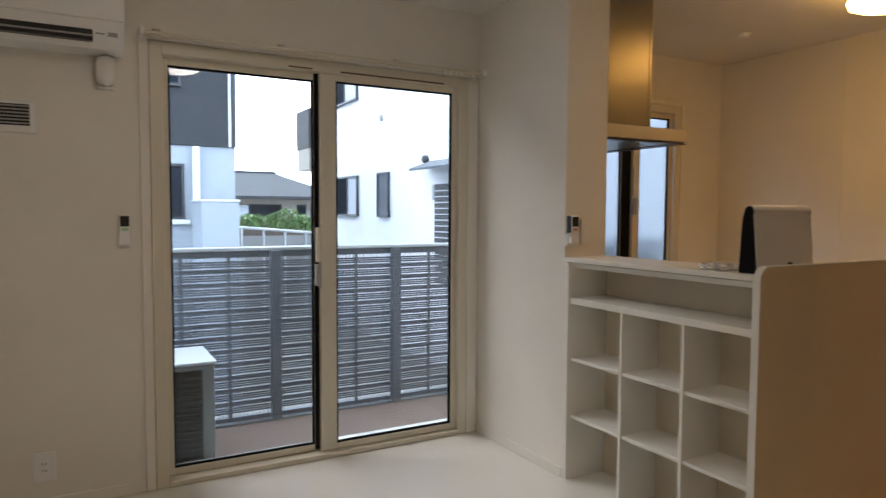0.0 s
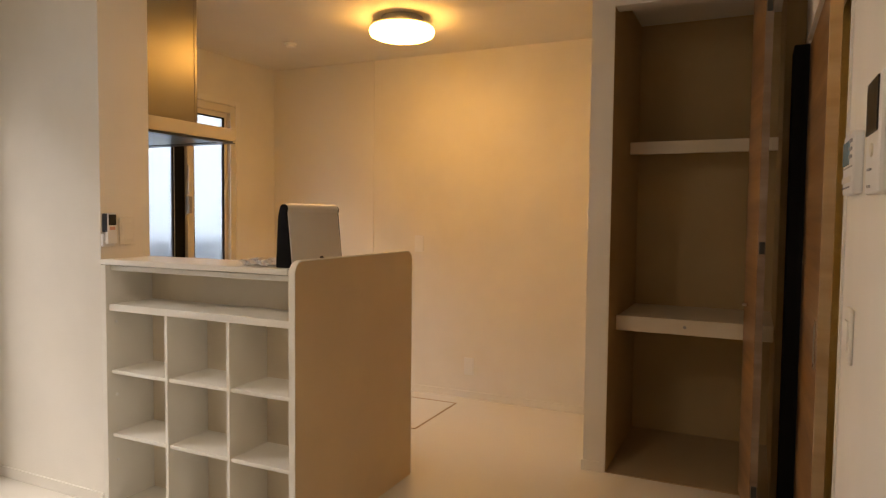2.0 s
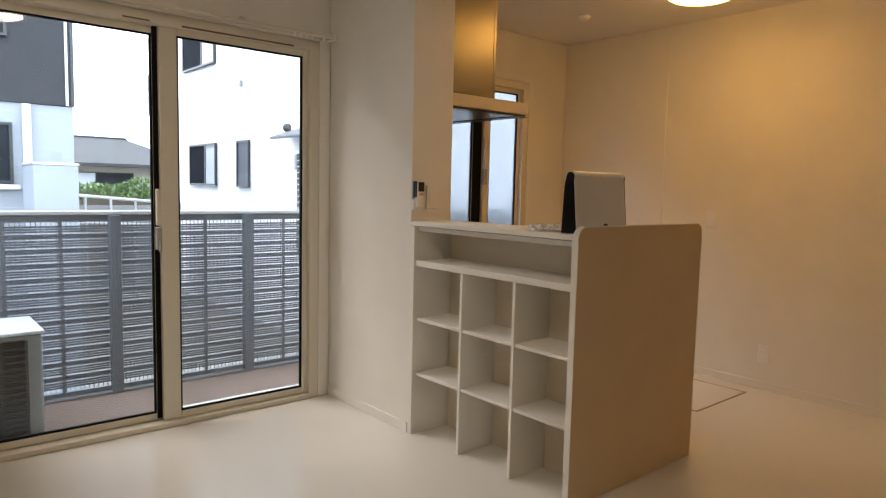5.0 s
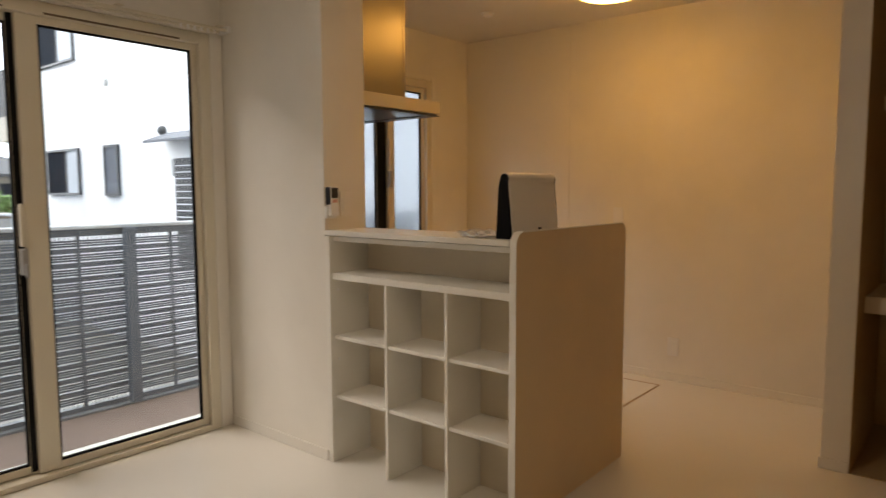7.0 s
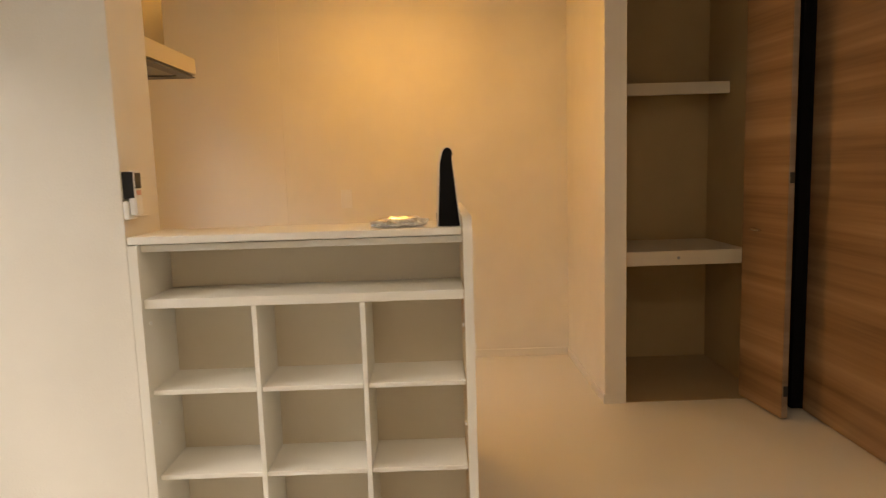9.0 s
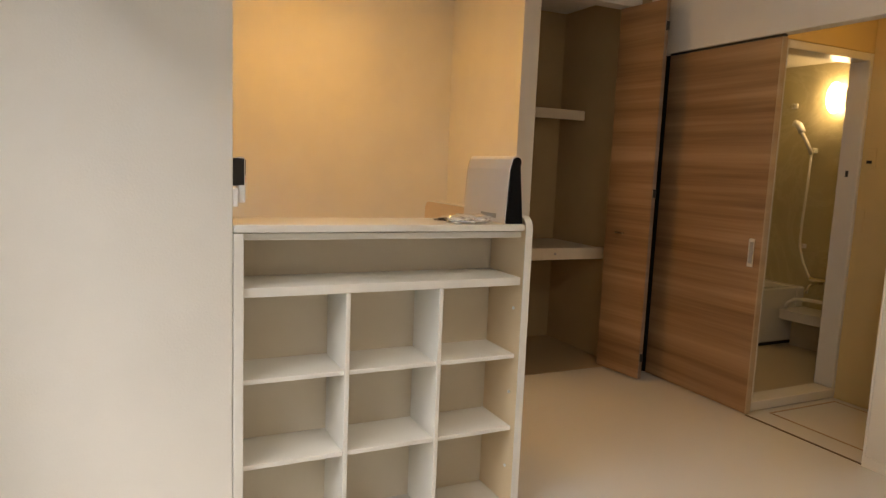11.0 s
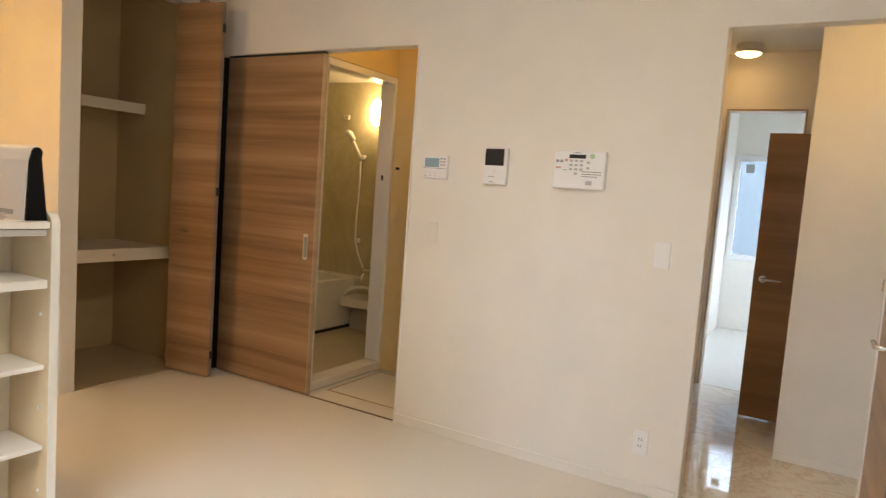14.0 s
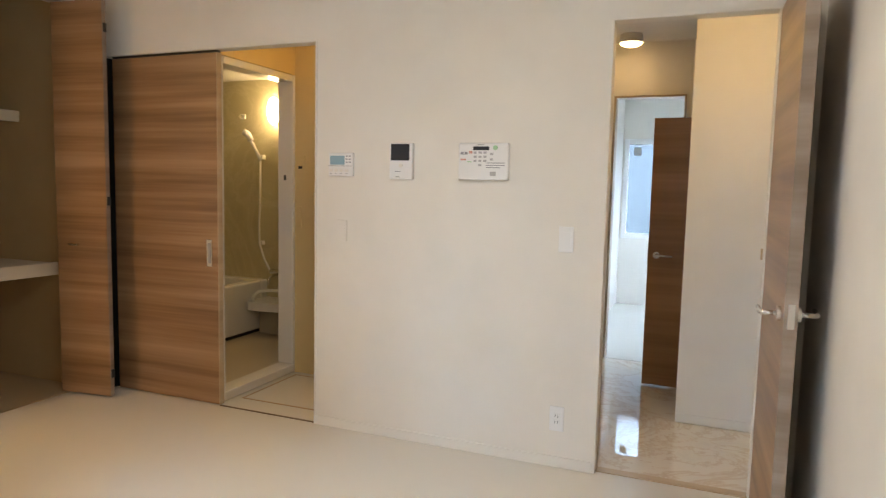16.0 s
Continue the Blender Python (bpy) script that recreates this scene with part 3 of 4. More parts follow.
def plate(name, label, category, x0, x1, z0, z1, y, face=-1, holes=0, material=None):
    """Switch or socket plate on a wall that runs along x; face -1 looks to -y."""
    p = thing(name, label, category, ((x0 + x1) / 2, y, z0), group="wall sockets" if holes else "light switches")
    a, b = (y - 0.008, y) if face < 0 else (y, y + 0.008)
    part("plate", box(x0, x1, a, b, z0, z1, 0.003), material or PLASTIC, p)
    s = a - 0.003 if face < 0 else b
    cx, cz = (x0 + x1) / 2, (z0 + z1) / 2
    if holes:
        for i in range(holes):
            zz = cz + (i - (holes - 1) / 2) * 0.03
            part("socket", box(cx - 0.016, cx + 0.016, s, s + 0.003, zz - 0.012, zz + 0.012, 0.001), PLASTIC, p)
            for dx in (-0.006, 0.006):
                part("slot", box(cx + dx - 0.0012, cx + dx + 0.0012, s - 0.0006 if face < 0 else s + 0.003, s if face < 0 else s + 0.0036, zz - 0.006, zz + 0.006), BLACK_PLASTIC, p)
    else:
        part("rocker", box(cx - 0.022, cx + 0.022, s, s + 0.003, z0 + 0.025, z1 - 0.025, 0.001), material or PLASTIC, p)
    return p


plate("wall_socket", "white double wall socket low on the cream wall", "socket", -0.079, 0.005, 0.125, 0.25, NORTH, -1, 2)
plate("wall_socket", "white double wall socket near the skirting", "socket", 0.541, 0.607, 0.172, 0.288, SOUTH, 1, 2)
plate("light_switch", "white wide rocker light switch", "switch", 0.530, 0.596, 1.0, 1.115, SOUTH, 1)
plate("light_switch", "white light switch beside the washroom doorway", "switch", 1.688, 1.750, 0.99, 1.10, SOUTH, 1, material=WALLPAPER)


# ---------------------------------------------------------------- pier end: remote and switch
remote("kitchen_remote", 2.165, PIER_Y, 1.125, "black and white remote in a holder on the pier", True)
plate("light_switch", "pale light switch on the pier end", "switch", 2.225, 2.295, 1.13, 1.25, PIER_Y, -1, material=WALLPAPER)

# ---------------------------------------------------------------- counter with open shelves
FX = 2.150
unit = thing("shelf_unit", "white open shelf unit with nine cubbies under a counter", "shelf unit", (2.28, 2.05, 0))


def rounded_panel(x0, x1, z0, z1, r):
    pts = [(x0, z0), (x1, z0)]
    for cx, cz, a0 in ((x1 - r, z1 - r, 0), (x0 + r, z1 - r, 90)):
        for k in range(9):
            a = radians(a0 + k * 90 / 8)
            pts.append((cx + r * math.cos(a), cz + r * math.sin(a)))
    return pts


part("end_panel", extrude_outline(rounded_panel(FX - 0.018, 3.031, 0, 1.099, 0.045), "Y", 1.529, 1.555), PANEL_TAN, unit, "beige end panel with rounded top corners")
edge = bmesh.new()
outer, inner = rounded_panel(FX - 0.022, 3.035, 0, 1.103, 0.049), rounded_panel(FX - 0.018, 3.031, 0, 1.099, 0.045)
vo = [[edge.verts.new((p[0], y, p[1])) for p in outer] for y in (1.528, 1.556)]
vi = [[edge.verts.new((p[0], y, p[1])) for p in inner] for y in (1.528, 1.556)]
for i in range(1, len(outer)):
    j = (i + 1) % len(outer)
    edge.faces.new((vo[0][i], vo[0][j], vo[1][j], vo[1][i]))
    edge.faces.new((vo[0][i], vi[0][i], vi[0][j], vo[0][j]))
    edge.faces.new((vo[1][i], vo[1][j], vi[1][j], vi[1][i]))
bmesh.ops.recalc_face_normals(edge, faces=edge.faces)
part("edge_band", edge, WHITE_BOARD, unit, "white edge band round the end panel")
part("side_panel", box(FX - 0.018, 2.385, 2.529, 2.558, 0, 1.047, 0.002), WHITE_BOARD, unit)
part("back_panel", box(2.372, 2.386, 1.557, 2.528, 0, 1.028), BEIGE_BOARD, unit)
part("fixed_shelf", box(FX - 0.004, 2.371, 1.557, 2.528, 0.851, 0.880, 0.002), WHITE_BOARD, unit, "thick white fixed shelf")
part("front_rail", box(FX + 0.006, 2.371, 1.557, 2.528, 1.024, 1.045, 0.002), WHITE_BOARD, unit)
YD = (1.557, 1.860, 1.876, 2.191, 2.207, 2.528)
for a, b in ((YD[1], YD[2]), (YD[3], YD[4])):
    part("divider", box(FX, 2.371, a, b, 0, 0.8505, 0.002), WHITE_BOARD, unit)
for z in (0.299, 0.576):
    for a, b in ((YD[0], YD[1]), (YD[2], YD[3]), (YD[4], YD[5])):
        part("cubby_shelf", box(FX + 0.006, 2.371, a + 0.001, b - 0.001, z, z + 0.016, 0.002), WHITE_BOARD, unit)
for z in (0.19, 0.48, 0.80):
    part("dowel_cap", round_bar((FX + 0.03, 2.527, z), 0.006, 0.004, "Y", 12), PLASTIC, unit)
    part("dowel_cap", round_bar((FX + 0.03, 1.560, z - 0.04), 0.006, 0.004, "Y", 12), PLASTIC, unit)
top = thing("countertop", "pale cream counter board over the open shelves", "countertop", (2.27, 2.06, 1.049))
part("board", box(2.132, 2.40, 1.558, PIER_Y - 0.002, 1.049, 1.073, 0.006), WHITE_BOARD, top)
part("front_edge", box(2.1295, 2.1318, 1.562, PIER_Y - 0.006, 1.0515, 1.0705), WHITE_BOARD, top, "cream edge band")

# folded case on the counter
case = thing("display_case", "silver-grey folded vinyl case with black sides, on the counter", "case", (2.32, 1.60, 1.073))
cy, hw = 1.595, 0.037
arch = [(cy - hw, 1.0732), (cy - 0.014, 1.281)] + [(cy + 0.018 * math.cos(radians(a)) , 1.291 + 0.022 * math.sin(radians(a))) for a in range(170, 5, -20)] + [(cy + 0.026, 1.266), (cy + hw, 1.0732)]
part("cover", extrude_outline(arch, "X", 2.157, 2.475), VINYL_GREY, case, "silver-grey cover")
ins = [((p[0] - cy) * 0.88 + cy, 1.075 + (p[1] - 1.0732) * 0.975) for p in arch]
part("side_panel", extrude_outline(ins, "X", 2.146, 2.1565), CASE_BLACK, case, "black side")
part("side_panel", extrude_outline(ins, "X", 2.4755, 2.483), CASE_BLACK, case, "black side")
part("snap_button", round_bar((2.335, cy - hw + 0.001, 1.102), 0.009, 0.008, "Y", 16), BLACK_PLASTIC, case, "black snap button")
part("print_bar", box(2.22, 2.33, cy + hw - 0.004, cy + hw + 0.0005, 1.089, 1.105), GREY_PLASTIC, case, "faint grey print")

foil = bmesh.new()
bmesh.ops.create_icosphere(foil, subdivisions=3, radius=1.0)
for v in foil.verts:
    n = noise.noise(v.co * 3.1) * 0.35 + noise.noise(v.co * 7.0) * 0.18
    v.co = Vector((v.co.x * 0.045 * (1 + n), v.co.y * 0.085 * (1 + n), max(-0.35, v.co.z) * 0.02 * (1 + 1.5 * n)))
low = min(v.co.z for v in foil.verts)
for v in foil.verts:
    v.co += Vector((2.205, 1.748, 1.0732 - low))
solid("foil_packet", foil, FOIL, "crumpled shiny foil packet lying on the counter", "packet")
leaflet = bmesh.new()
grid = bmesh.ops.create_grid(leaflet, x_segments=6, y_segments=8, size=0.5)["verts"]
for v in grid:
    v.co = Vector((2.265 + v.co.x * 0.11, 1.775 + v.co.y * 0.12, 1.079 + 0.012 * noise.noise(Vector((v.co.x * 3, v.co.y * 3, 2)))))
bmesh.ops.solidify(leaflet, geom=leaflet.faces[:], thickness=0.002)
solid("clear_bag", leaflet, clear_glass("clear_film", (0.9, 0.88, 0.86)), "clear plastic bag lying on the counter", "bag")

# ---------------------------------------------------------------- range hood
hood = thing("range_hood", "stainless range hood hanging from the kitchen ceiling", "range hood", (2.62, 2.95, 1.64))
part("duct_cover", box(PIER_X1 + 0.002, 2.745, 2.64, KNORTH - 0.002, 1.734, CEIL - 0.002, 0.006), STEEL, hood, "brushed steel duct cover")
part("duct_edge", box(2.747, 2.770, 2.644, KNORTH - 0.002, 1.734, CEIL - 0.002, 0.004), STEEL, hood)
part("canopy", extrude_outline([(PIER_X1 + 0.002, 1.668), (3.020, 1.668), (3.024, 1.733), (PIER_X1 + 0.002, 1.733)], "Y", 2.622, KNORTH - 0.004), HOOD_LIP, hood, "cream metal canopy lip")
part("filter", box(PIER_X1 + 0.006, 3.010, 2.632, KNORTH - 0.01, 1.658, 1.6675, 0.002), HOOD_DARK, hood, "dark filter underside")

rim = bmesh.new()
add_box(rim, PIER_X1 + 0.004, 3.018, 2.624, 2.672, 1.6545, 1.6575)
add_box(rim, 2.94, 3.018, 2.6725, KNORTH - 0.01, 1.6545, 1.6575)
add_box(rim, PIER_X1 + 0.004, 2.47, 2.6725, KNORTH - 0.01, 1.6545, 1.6575)
part("underside_rim", rim, BLACK_PLASTIC, hood, "black rim of the underside")

# kitchen wall plates
def plate_x(name, label, category, y0, y1, z0, z1, x):
    p = thing(name, label, category, (x, (y0 + y1) / 2, z0), group="wall sockets" if category == "socket" else "light switches")
    part("plate", box(x - 0.008, x, y0, y1, z0, z1, 0.003), PLASTIC, p)
    part("rocker", box(x - 0.011, x - 0.008, y0 + 0.015, y1 - 0.015, z0 + 0.02, z1 - 0.02, 0.001), PLASTIC, p)


plate_x("light_switch", "white switch plate on the kitchen end wall", "switch", 2.165, 2.235, 1.012, 1.13, EAST)
plate_x("wall_socket", "white socket plate low on the kitchen end wall", "socket", 1.765, 1.838, 0.165, 0.285, EAST)

structure("kitchen_wall_panel", box(EAST - 0.006, EAST - 0.0005, 2.58, KNORTH - 0.002, 0.06, CEIL - 0.003, 0.001), GLOSS_PANEL, "glossy cream fireproof panel on the kitchen end wall", "wall panel")

# floor hatches
def hatch(x0, x1, y0, y1, z, label):
    h = thing("floor_hatch", label, "hatch", (x0, y0, z))
    part("lid", box(x0 + 0.012, x1 - 0.012, y0 + 0.012, y1 - 0.012, z + 0.0005, z + 0.003), FLOORING, h)
    g = bmesh.new()
    for a in ((x0, x1, y0, y0 + 0.009), (x0, x1, y1 - 0.009, y1), (x0, x0 + 0.009, y0 + 0.009, y1 - 0.009), (x1 - 0.009, x1, y0 + 0.009, y1 - 0.009)):
        add_box(g, *a, z + 0.0005, z + 0.004)
    part("frame", g, HATCH_EDGE, h, "thin brownish frame")


hatch(3.645, 4.253, 1.822, 2.435, 0.0, "underfloor storage hatch flush with the pale flooring")
hatch(1.93, 2.50, -0.87, -0.32, -0.003, "floor hatch flush with the washroom flooring")

# ---------------------------------------------------------------- ceiling fixtures
def ceiling_lamp(x, y, glow, label):
    l = thing("ceiling_lamp", label, "ceiling lamp", (x, y, CEIL), group="round ceiling lamps")
    b = part("base", lathe([(0, 0), (0.12, 0), (0.12, -0.04), (0.178, -0.046), (0.178, -0.058), (0, -0.058)]), GREY_PLASTIC, l, smooth=False)
    d = part("diffuser", lathe([(0, -0.0585), (0.177, -0.0585), (0.185, -0.066), (0.187, -0.08), (0.180, -0.10), (0.155, -0.112), (0.09, -0.119), (0, -0.121)]), glow, l, "glowing white diffuser", True)
    for o in (b, d):
        o.matrix_parent_inverse = Matrix()
    return l


ceiling_lamp(3.57, 1.89, KITCHEN_LAMP, "round ceiling lamp glowing warm white")
ceiling_lamp(0.75, 1.55, LIVING_LAMP, "round ceiling lamp glowing white")

sd = thing("smoke_detector", "white round smoke detector on the ceiling", "smoke detector", (3.777, 2.844, CEIL))
for nm, prof in (("base", [(0, 0), (0.042, 0), (0.042, -0.008), (0, -0.008)]), ("cap", [(0, -0.0085), (0.034, -0.0085), (0.03, -0.022), (0.018, -0.027), (0, -0.028)])):
    part(nm, lathe(prof, 24), PLASTIC, sd).matrix_parent_inverse = Matrix()
sp = thing("ceiling_spotlight", "small white cylinder ceiling light, unlit", "ceiling light", (2.63, 2.17, CEIL))
for nm, prof, mt in (("shade", [(0, 0), (0.052, 0), (0.052, -0.055), (0.046, -0.06), (0.044, -0.05), (0, -0.05)], PLASTIC), ("bulb", [(0, -0.0505), (0.035, -0.0505), (0.03, -0.064), (0, -0.066)], GREY_PLASTIC)):
    part(nm, lathe(prof, 24), mt, sp).matrix_parent_inverse = Matrix()

# ---------------------------------------------------------------- closet
cl = thing("closet_shelf", "cream closet shelf with a thick front rail", "shelf", (3.9, 0.3, 0.74), group="closet shelves")
part("board", box(3.706, 4.283, -0.066, JAMB_Y0 - 0.002, 0.735, 0.758), BEIGE_BOARD, cl)
part("front_rail", box(3.68, 3.7055, -0.066, JAMB_Y0 - 0.002, 0.688, 0.766, 0.003), BEIGE_BOARD, cl)
part("screw_cap", round_bar((3.678, 0.33, 0.728), 0.008, 0.004, "X", 12), GREY_PLASTIC, cl)
cl = thing("closet_shelf", "cream upper closet shelf with a front rail", "shelf", (4.1, 0.3, 1.60), group="closet shelves")
part("board", box(4.010, 4.283, -0.066, JAMB_Y0 - 0.002, 1.658, 1.682), BEIGE_BOARD, cl)
part("front_rail", box(3.985, 4.0095, -0.066, JAMB_Y0 - 0.002, 1.623, 1.690, 0.003), BEIGE_BOARD, cl)
part("screw_cap", round_bar((3.983, 0.33, 1.657), 0.008, 0.004, "X", 12), BEIGE_BOARD, cl)

# folding closet door, folded open against the side
bf = thing("door_1", "walnut-veneered bifold closet door folded open", "door", (3.47, 0.0, 0), kind="structure")


def leaf_between(p, q, z0, z1, thick):
    d = Vector((q[0] - p[0], q[1] - p[1], 0))
    n = Vector((-d.y, d.x, 0)).normalized() * thick
    return extrude_outline([(p[0], p[1]), (q[0], q[1]), (q[0] + n.x, q[1] + n.y), (p[0] + n.x, p[1] + n.y)], "Z", z0, z1)


l1 = part("leaf", leaf_between((3.520, 0.034), (3.180, -0.012), 0.012, 2.275, -0.030), WOOD_DOOR, bf)
# Black block added where the folding gap only lies in shade.
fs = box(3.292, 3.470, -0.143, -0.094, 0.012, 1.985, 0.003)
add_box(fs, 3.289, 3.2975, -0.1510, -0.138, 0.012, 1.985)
part("gap_shade", fs, SASH_DARK, bf, "black block painted in as the shade of the folding gap")
part("edge_strip", leaf_between((3.1795, -0.0115), (3.1765, -0.0120), 0.012, 2.275, -0.028), WOOD_GREY, l1, "greyish edge band")
for z in (0.12, 1.13, 2.10):
    part("hinge", box(3.166, 3.1762, -0.009, 0.012, z, z + 0.05, 0.002), ALU_DARK, bf, "dark folding hinge")
part("handle", box(3.355, 3.425, 0.0465, 0.070, 0.893, 0.905, 0.004), CHROME, l1, "small satin metal pull")

# ---------------------------------------------------------------- sliding washroom door
sl = thing("door_2", "walnut-veneered sliding door, half open", "door", (2.9, -0.15, 0), kind="structure")
lf = part("leaf", box(2.526, 3.298, -0.187, -0.152, 0.006, 1.985, 0.002), WOOD_DOOR, sl)
part("edge_strip", box(2.518, 2.525, -0.187, -0.152, 0.006, 1.985, 0.001), WOOD_EDGE, lf, "pale edge band")
part("pull_plate", box(2.562, 2.602, -0.1515, -0.148, 0.80, 0.955, 0.003), CHROME, lf, "satin metal recessed pull")
part("pull_recess", box(2.571, 2.592, -0.1475, -0.1465, 0.82, 0.935), GREY_PLASTIC, lf)
part("track", box(2.52, 3.298, -0.183, -0.157, 1.988, 1.999), ALU_DARK, sl, "dark head track")
part("floor_rail", box(1.884, 2.517, -0.161, -0.148, 0.0005, 0.004), SLOT_BROWN, sl, "slim floor rail")
tr = bmesh.new()
add_box(tr, 1.871, 1.881, -0.222, SOUTH + 0.006, 0, 2.0, 0.001)
add_box(tr, 1.871, 3.30, -0.222, SOUTH + 0.006, 2.001, 2.012, 0.001)
structure("trim", tr, TRIM_WHITE, "slim cream trim round the washroom doorway", "trim")
tr = bmesh.new()
add_box(tr, 0.394, 0.404, -0.222, SOUTH + 0.006, 0, 2.0, 0.001)
add_box(tr, -0.249, 0.404, -0.222, SOUTH + 0.006, 2.001, 2.012, 0.001)
add_box(tr, -0.249, -0.239, -0.222, SOUTH + 0.006, 0, 2.0, 0.001)
structure("trim", tr, TRIM_WHITE, "slim cream trim round the hall doorway", "trim")
structure("trim", box(-0.237, 0.392, -0.222, -0.17, 0.0003, 0.005), WOOD_EDGE, "pale threshold strip at the hall doorway", "trim")

# hinged hall door, open into the room
dr = thing("door_3", "walnut-veneered hall door standing open, lever handles", "door", (-0.245, SOUTH, 0), kind="structure")
hinge, free = (-0.243, SOUTH + 0.014), (-0.259, SOUTH + 0.65)
d3 = part("leaf", leaf_between(hinge, free, 0.008, 1.995, 0.040), WOOD_DOOR, dr)
ex, ey = free
part("edge_strip", leaf_between((ex, ey + 0.0005), (ex, ey + 0.003), 0.008, 1.995, 0.039), WOOD_GREY, d3, "greyish edge band with a latch")
part("latch_plate", box(ex - 0.031, ex - 0.010, ey + 0.0032, ey + 0.005, 0.86, 0.94, 0.001), CHROME, d3, "metal latch plate")
for side in (1, -1):
    bx = ex + 0.004 if side > 0 else ex - 0.042
    rose = part("rose", round_bar((bx + side * 0.006, ey - 0.055, 0.90), 0.024, 0.012, "X", 20), CHROME, d3, "round metal rose")
    part("lever", tube([(bx, ey - 0.055, 0.90), (bx + side * 0.05, ey - 0.055, 0.90), (bx + side * 0.06, ey - 0.065, 0.90), (bx + side * 0.062, ey - 0.16, 0.90)], 0.008, 10), CHROME, rose, "lever handle", True)

# ---------------------------------------------------------------- panels on the south wall
S1 = SOUTH


def mark(x0, x1, z0, z1, y, mat, parent, name="button", thick=0.0025):
    return part(name, box(x0, x1, y, y + thick, z0, z1), mat, parent)


bc = thing("bath_controller", "white bath water controller with a blue display", "control panel", (1.73, S1, 1.32))
part("body", box(1.649, 1.791, S1, S1 + 0.018, 1.322, 1.440, 0.004), PLASTIC, bc)
mark(1.698, 1.781, 1.380, 1.425, S1 + 0.018, LCD, bc, "display")
mark(1.655, 1.792, 1.373, 1.3755, S1 + 0.0165, GREY_PLASTIC, bc, "seam", 0.0025)
for x in (1.661, 1.679):
    for z in (1.39, 1.405, 1.42):
        mark(x, x + 0.011, z, z + 0.006, S1 + 0.018, INK, bc)
for i in range(4):
    mark(1.678 + i * 0.030, 1.694 + i * 0.030, 1.345, 1.356, S1 + 0.018, TRIM_WHITE, bc)
    mark(1.682 + i * 0.030, 1.690 + i * 0.030, 1.334, 1.337, S1 + 0.018, INK, bc, "print")

ic = thing("intercom_monitor", "white intercom monitor with a black screen", "intercom", (1.39, S1, 1.31))
part("body", box(1.317, 1.442, S1, S1 + 0.024, 1.312, 1.487, 0.005), PLASTIC, ic)
mark(1.335, 1.433, 1.403, 1.482, S1 + 0.024, BLACK_PLASTIC, ic, "screen")
part("button", round_bar((1.380, S1 + 0.025, 1.378), 0.010, 0.003, "Y", 16), TRIM_WHITE, ic)
mark(1.38, 1.41, 1.348, 1.351, S1 + 0.024, INK, ic, "print")
mark(1.385, 1.405, 1.322, 1.326, S1 + 0.024, GREY_PLASTIC, ic)

sc = thing("security_panel", "white home security keypad panel", "control panel", (0.97, S1, 1.31))
part("body", box(0.837, 1.078, S1, S1 + 0.032, 1.316, 1.486, 0.006), PLASTIC, sc)
F = S1 + 0.032
mark(0.928, 1.005, 1.452, 1.469, F, BLACK_PLASTIC, sc, "display")
mark(0.953, 0.983, 1.4755, 1.4785, F, INK, sc, "print")
part("lamp", round_bar((0.898, F + 0.001, 1.463), 0.011, 0.003, "Y", 16), INK_GREEN, sc, "pale green indicator")
for r in range(4):
    for c in range(3):
        if r == 3 and c != 1:
            continue
        mark(0.940 + c * 0.024, 0.954 + c * 0.024, 1.436 - r * 0.019, 1.446 - r * 0.019, F, KEY_GREY, sc)
for z in (1.430, 1.405):
    mark(0.908, 0.922, z, z + 0.010, F, KEY_GREY, sc)
for k, x in enumerate((1.033, 1.052)):
    mark(x, x + 0.014, 1.432, 1.444, F, INK, sc)
mark(1.010, 1.025, 1.437, 1.449, F, INK_RED, sc)
mark(1.040, 1.066, 1.405, 1.413, F, INK_RED, sc, "print")
mark(1.012, 1.032, 1.397, 1.401, F, INK_GREEN, sc, "print")
for i, z in enumerate((1.392, 1.381, 1.371)):
    mark(0.852 + 0.02 * (i == 2), 0.942, z, z + 0.0035, F, INK, sc, "print")
mark(0.893, 0.921, 1.335, 1.354, F, KEY_GREY, sc)

# ---------------------------------------------------------------- washroom and bathroom
bd = thing("door_4", "white bathroom door frame with a raised sill", "door", (2.58, -0.5, 0), kind="structure")
part("sill", box(2.545, 2.665, -1.028, -0.225, 0.0, 0.055, 0.006), BATH_WHITE, bd)
part("jamb", box(2.545, 2.665, -1.028, -0.902, 0.056, 1.985, 0.006), BATH_WHITE, bd)
part("jamb", box(2.545, 2.665, -0.234, -0.225, 0.056, 1.985, 0.006), BATH_WHITE, bd)
part("head", box(2.545, 2.665, -0.901, -0.235, 1.942, 1.985, 0.006), BATH_WHITE, bd)
part("strike", box(2.60, 2.615, -0.902, -0.898, 1.30, 1.335), ALU_DARK, bd)

tub = thing("bathtub", "white moulded bathtub with a smooth apron", "bathtub", (3.7, -1.1, 0.05))
tb = bmesh.new()
add_box(tb, 3.385, 4.118, -1.748, -1.66, 0.075, 0.478, 0.014)
add_box(tb, 3.385, 4.118, -0.40, -0.302, 0.075, 0.478, 0.014)
add_box(tb, 3.385, 3.47, -1.66, -0.40, 0.075, 0.478, 0.014)
add_box(tb, 4.06, 4.118, -1.66, -0.40, 0.075, 0.478, 0.014)
part("rim_and_apron", tb, BATH_WHITE, tub)
part("basin", box(3.47, 4.06, -1.66, -0.40, 0.075, 0.14), BATH_WHITE, tub)
part("kick_slot", box(3.40, 4.118, -1.748, -0.302, 0.0505, 0.0745), BLACK_PLASTIC, tub, "dark recess under the apron")
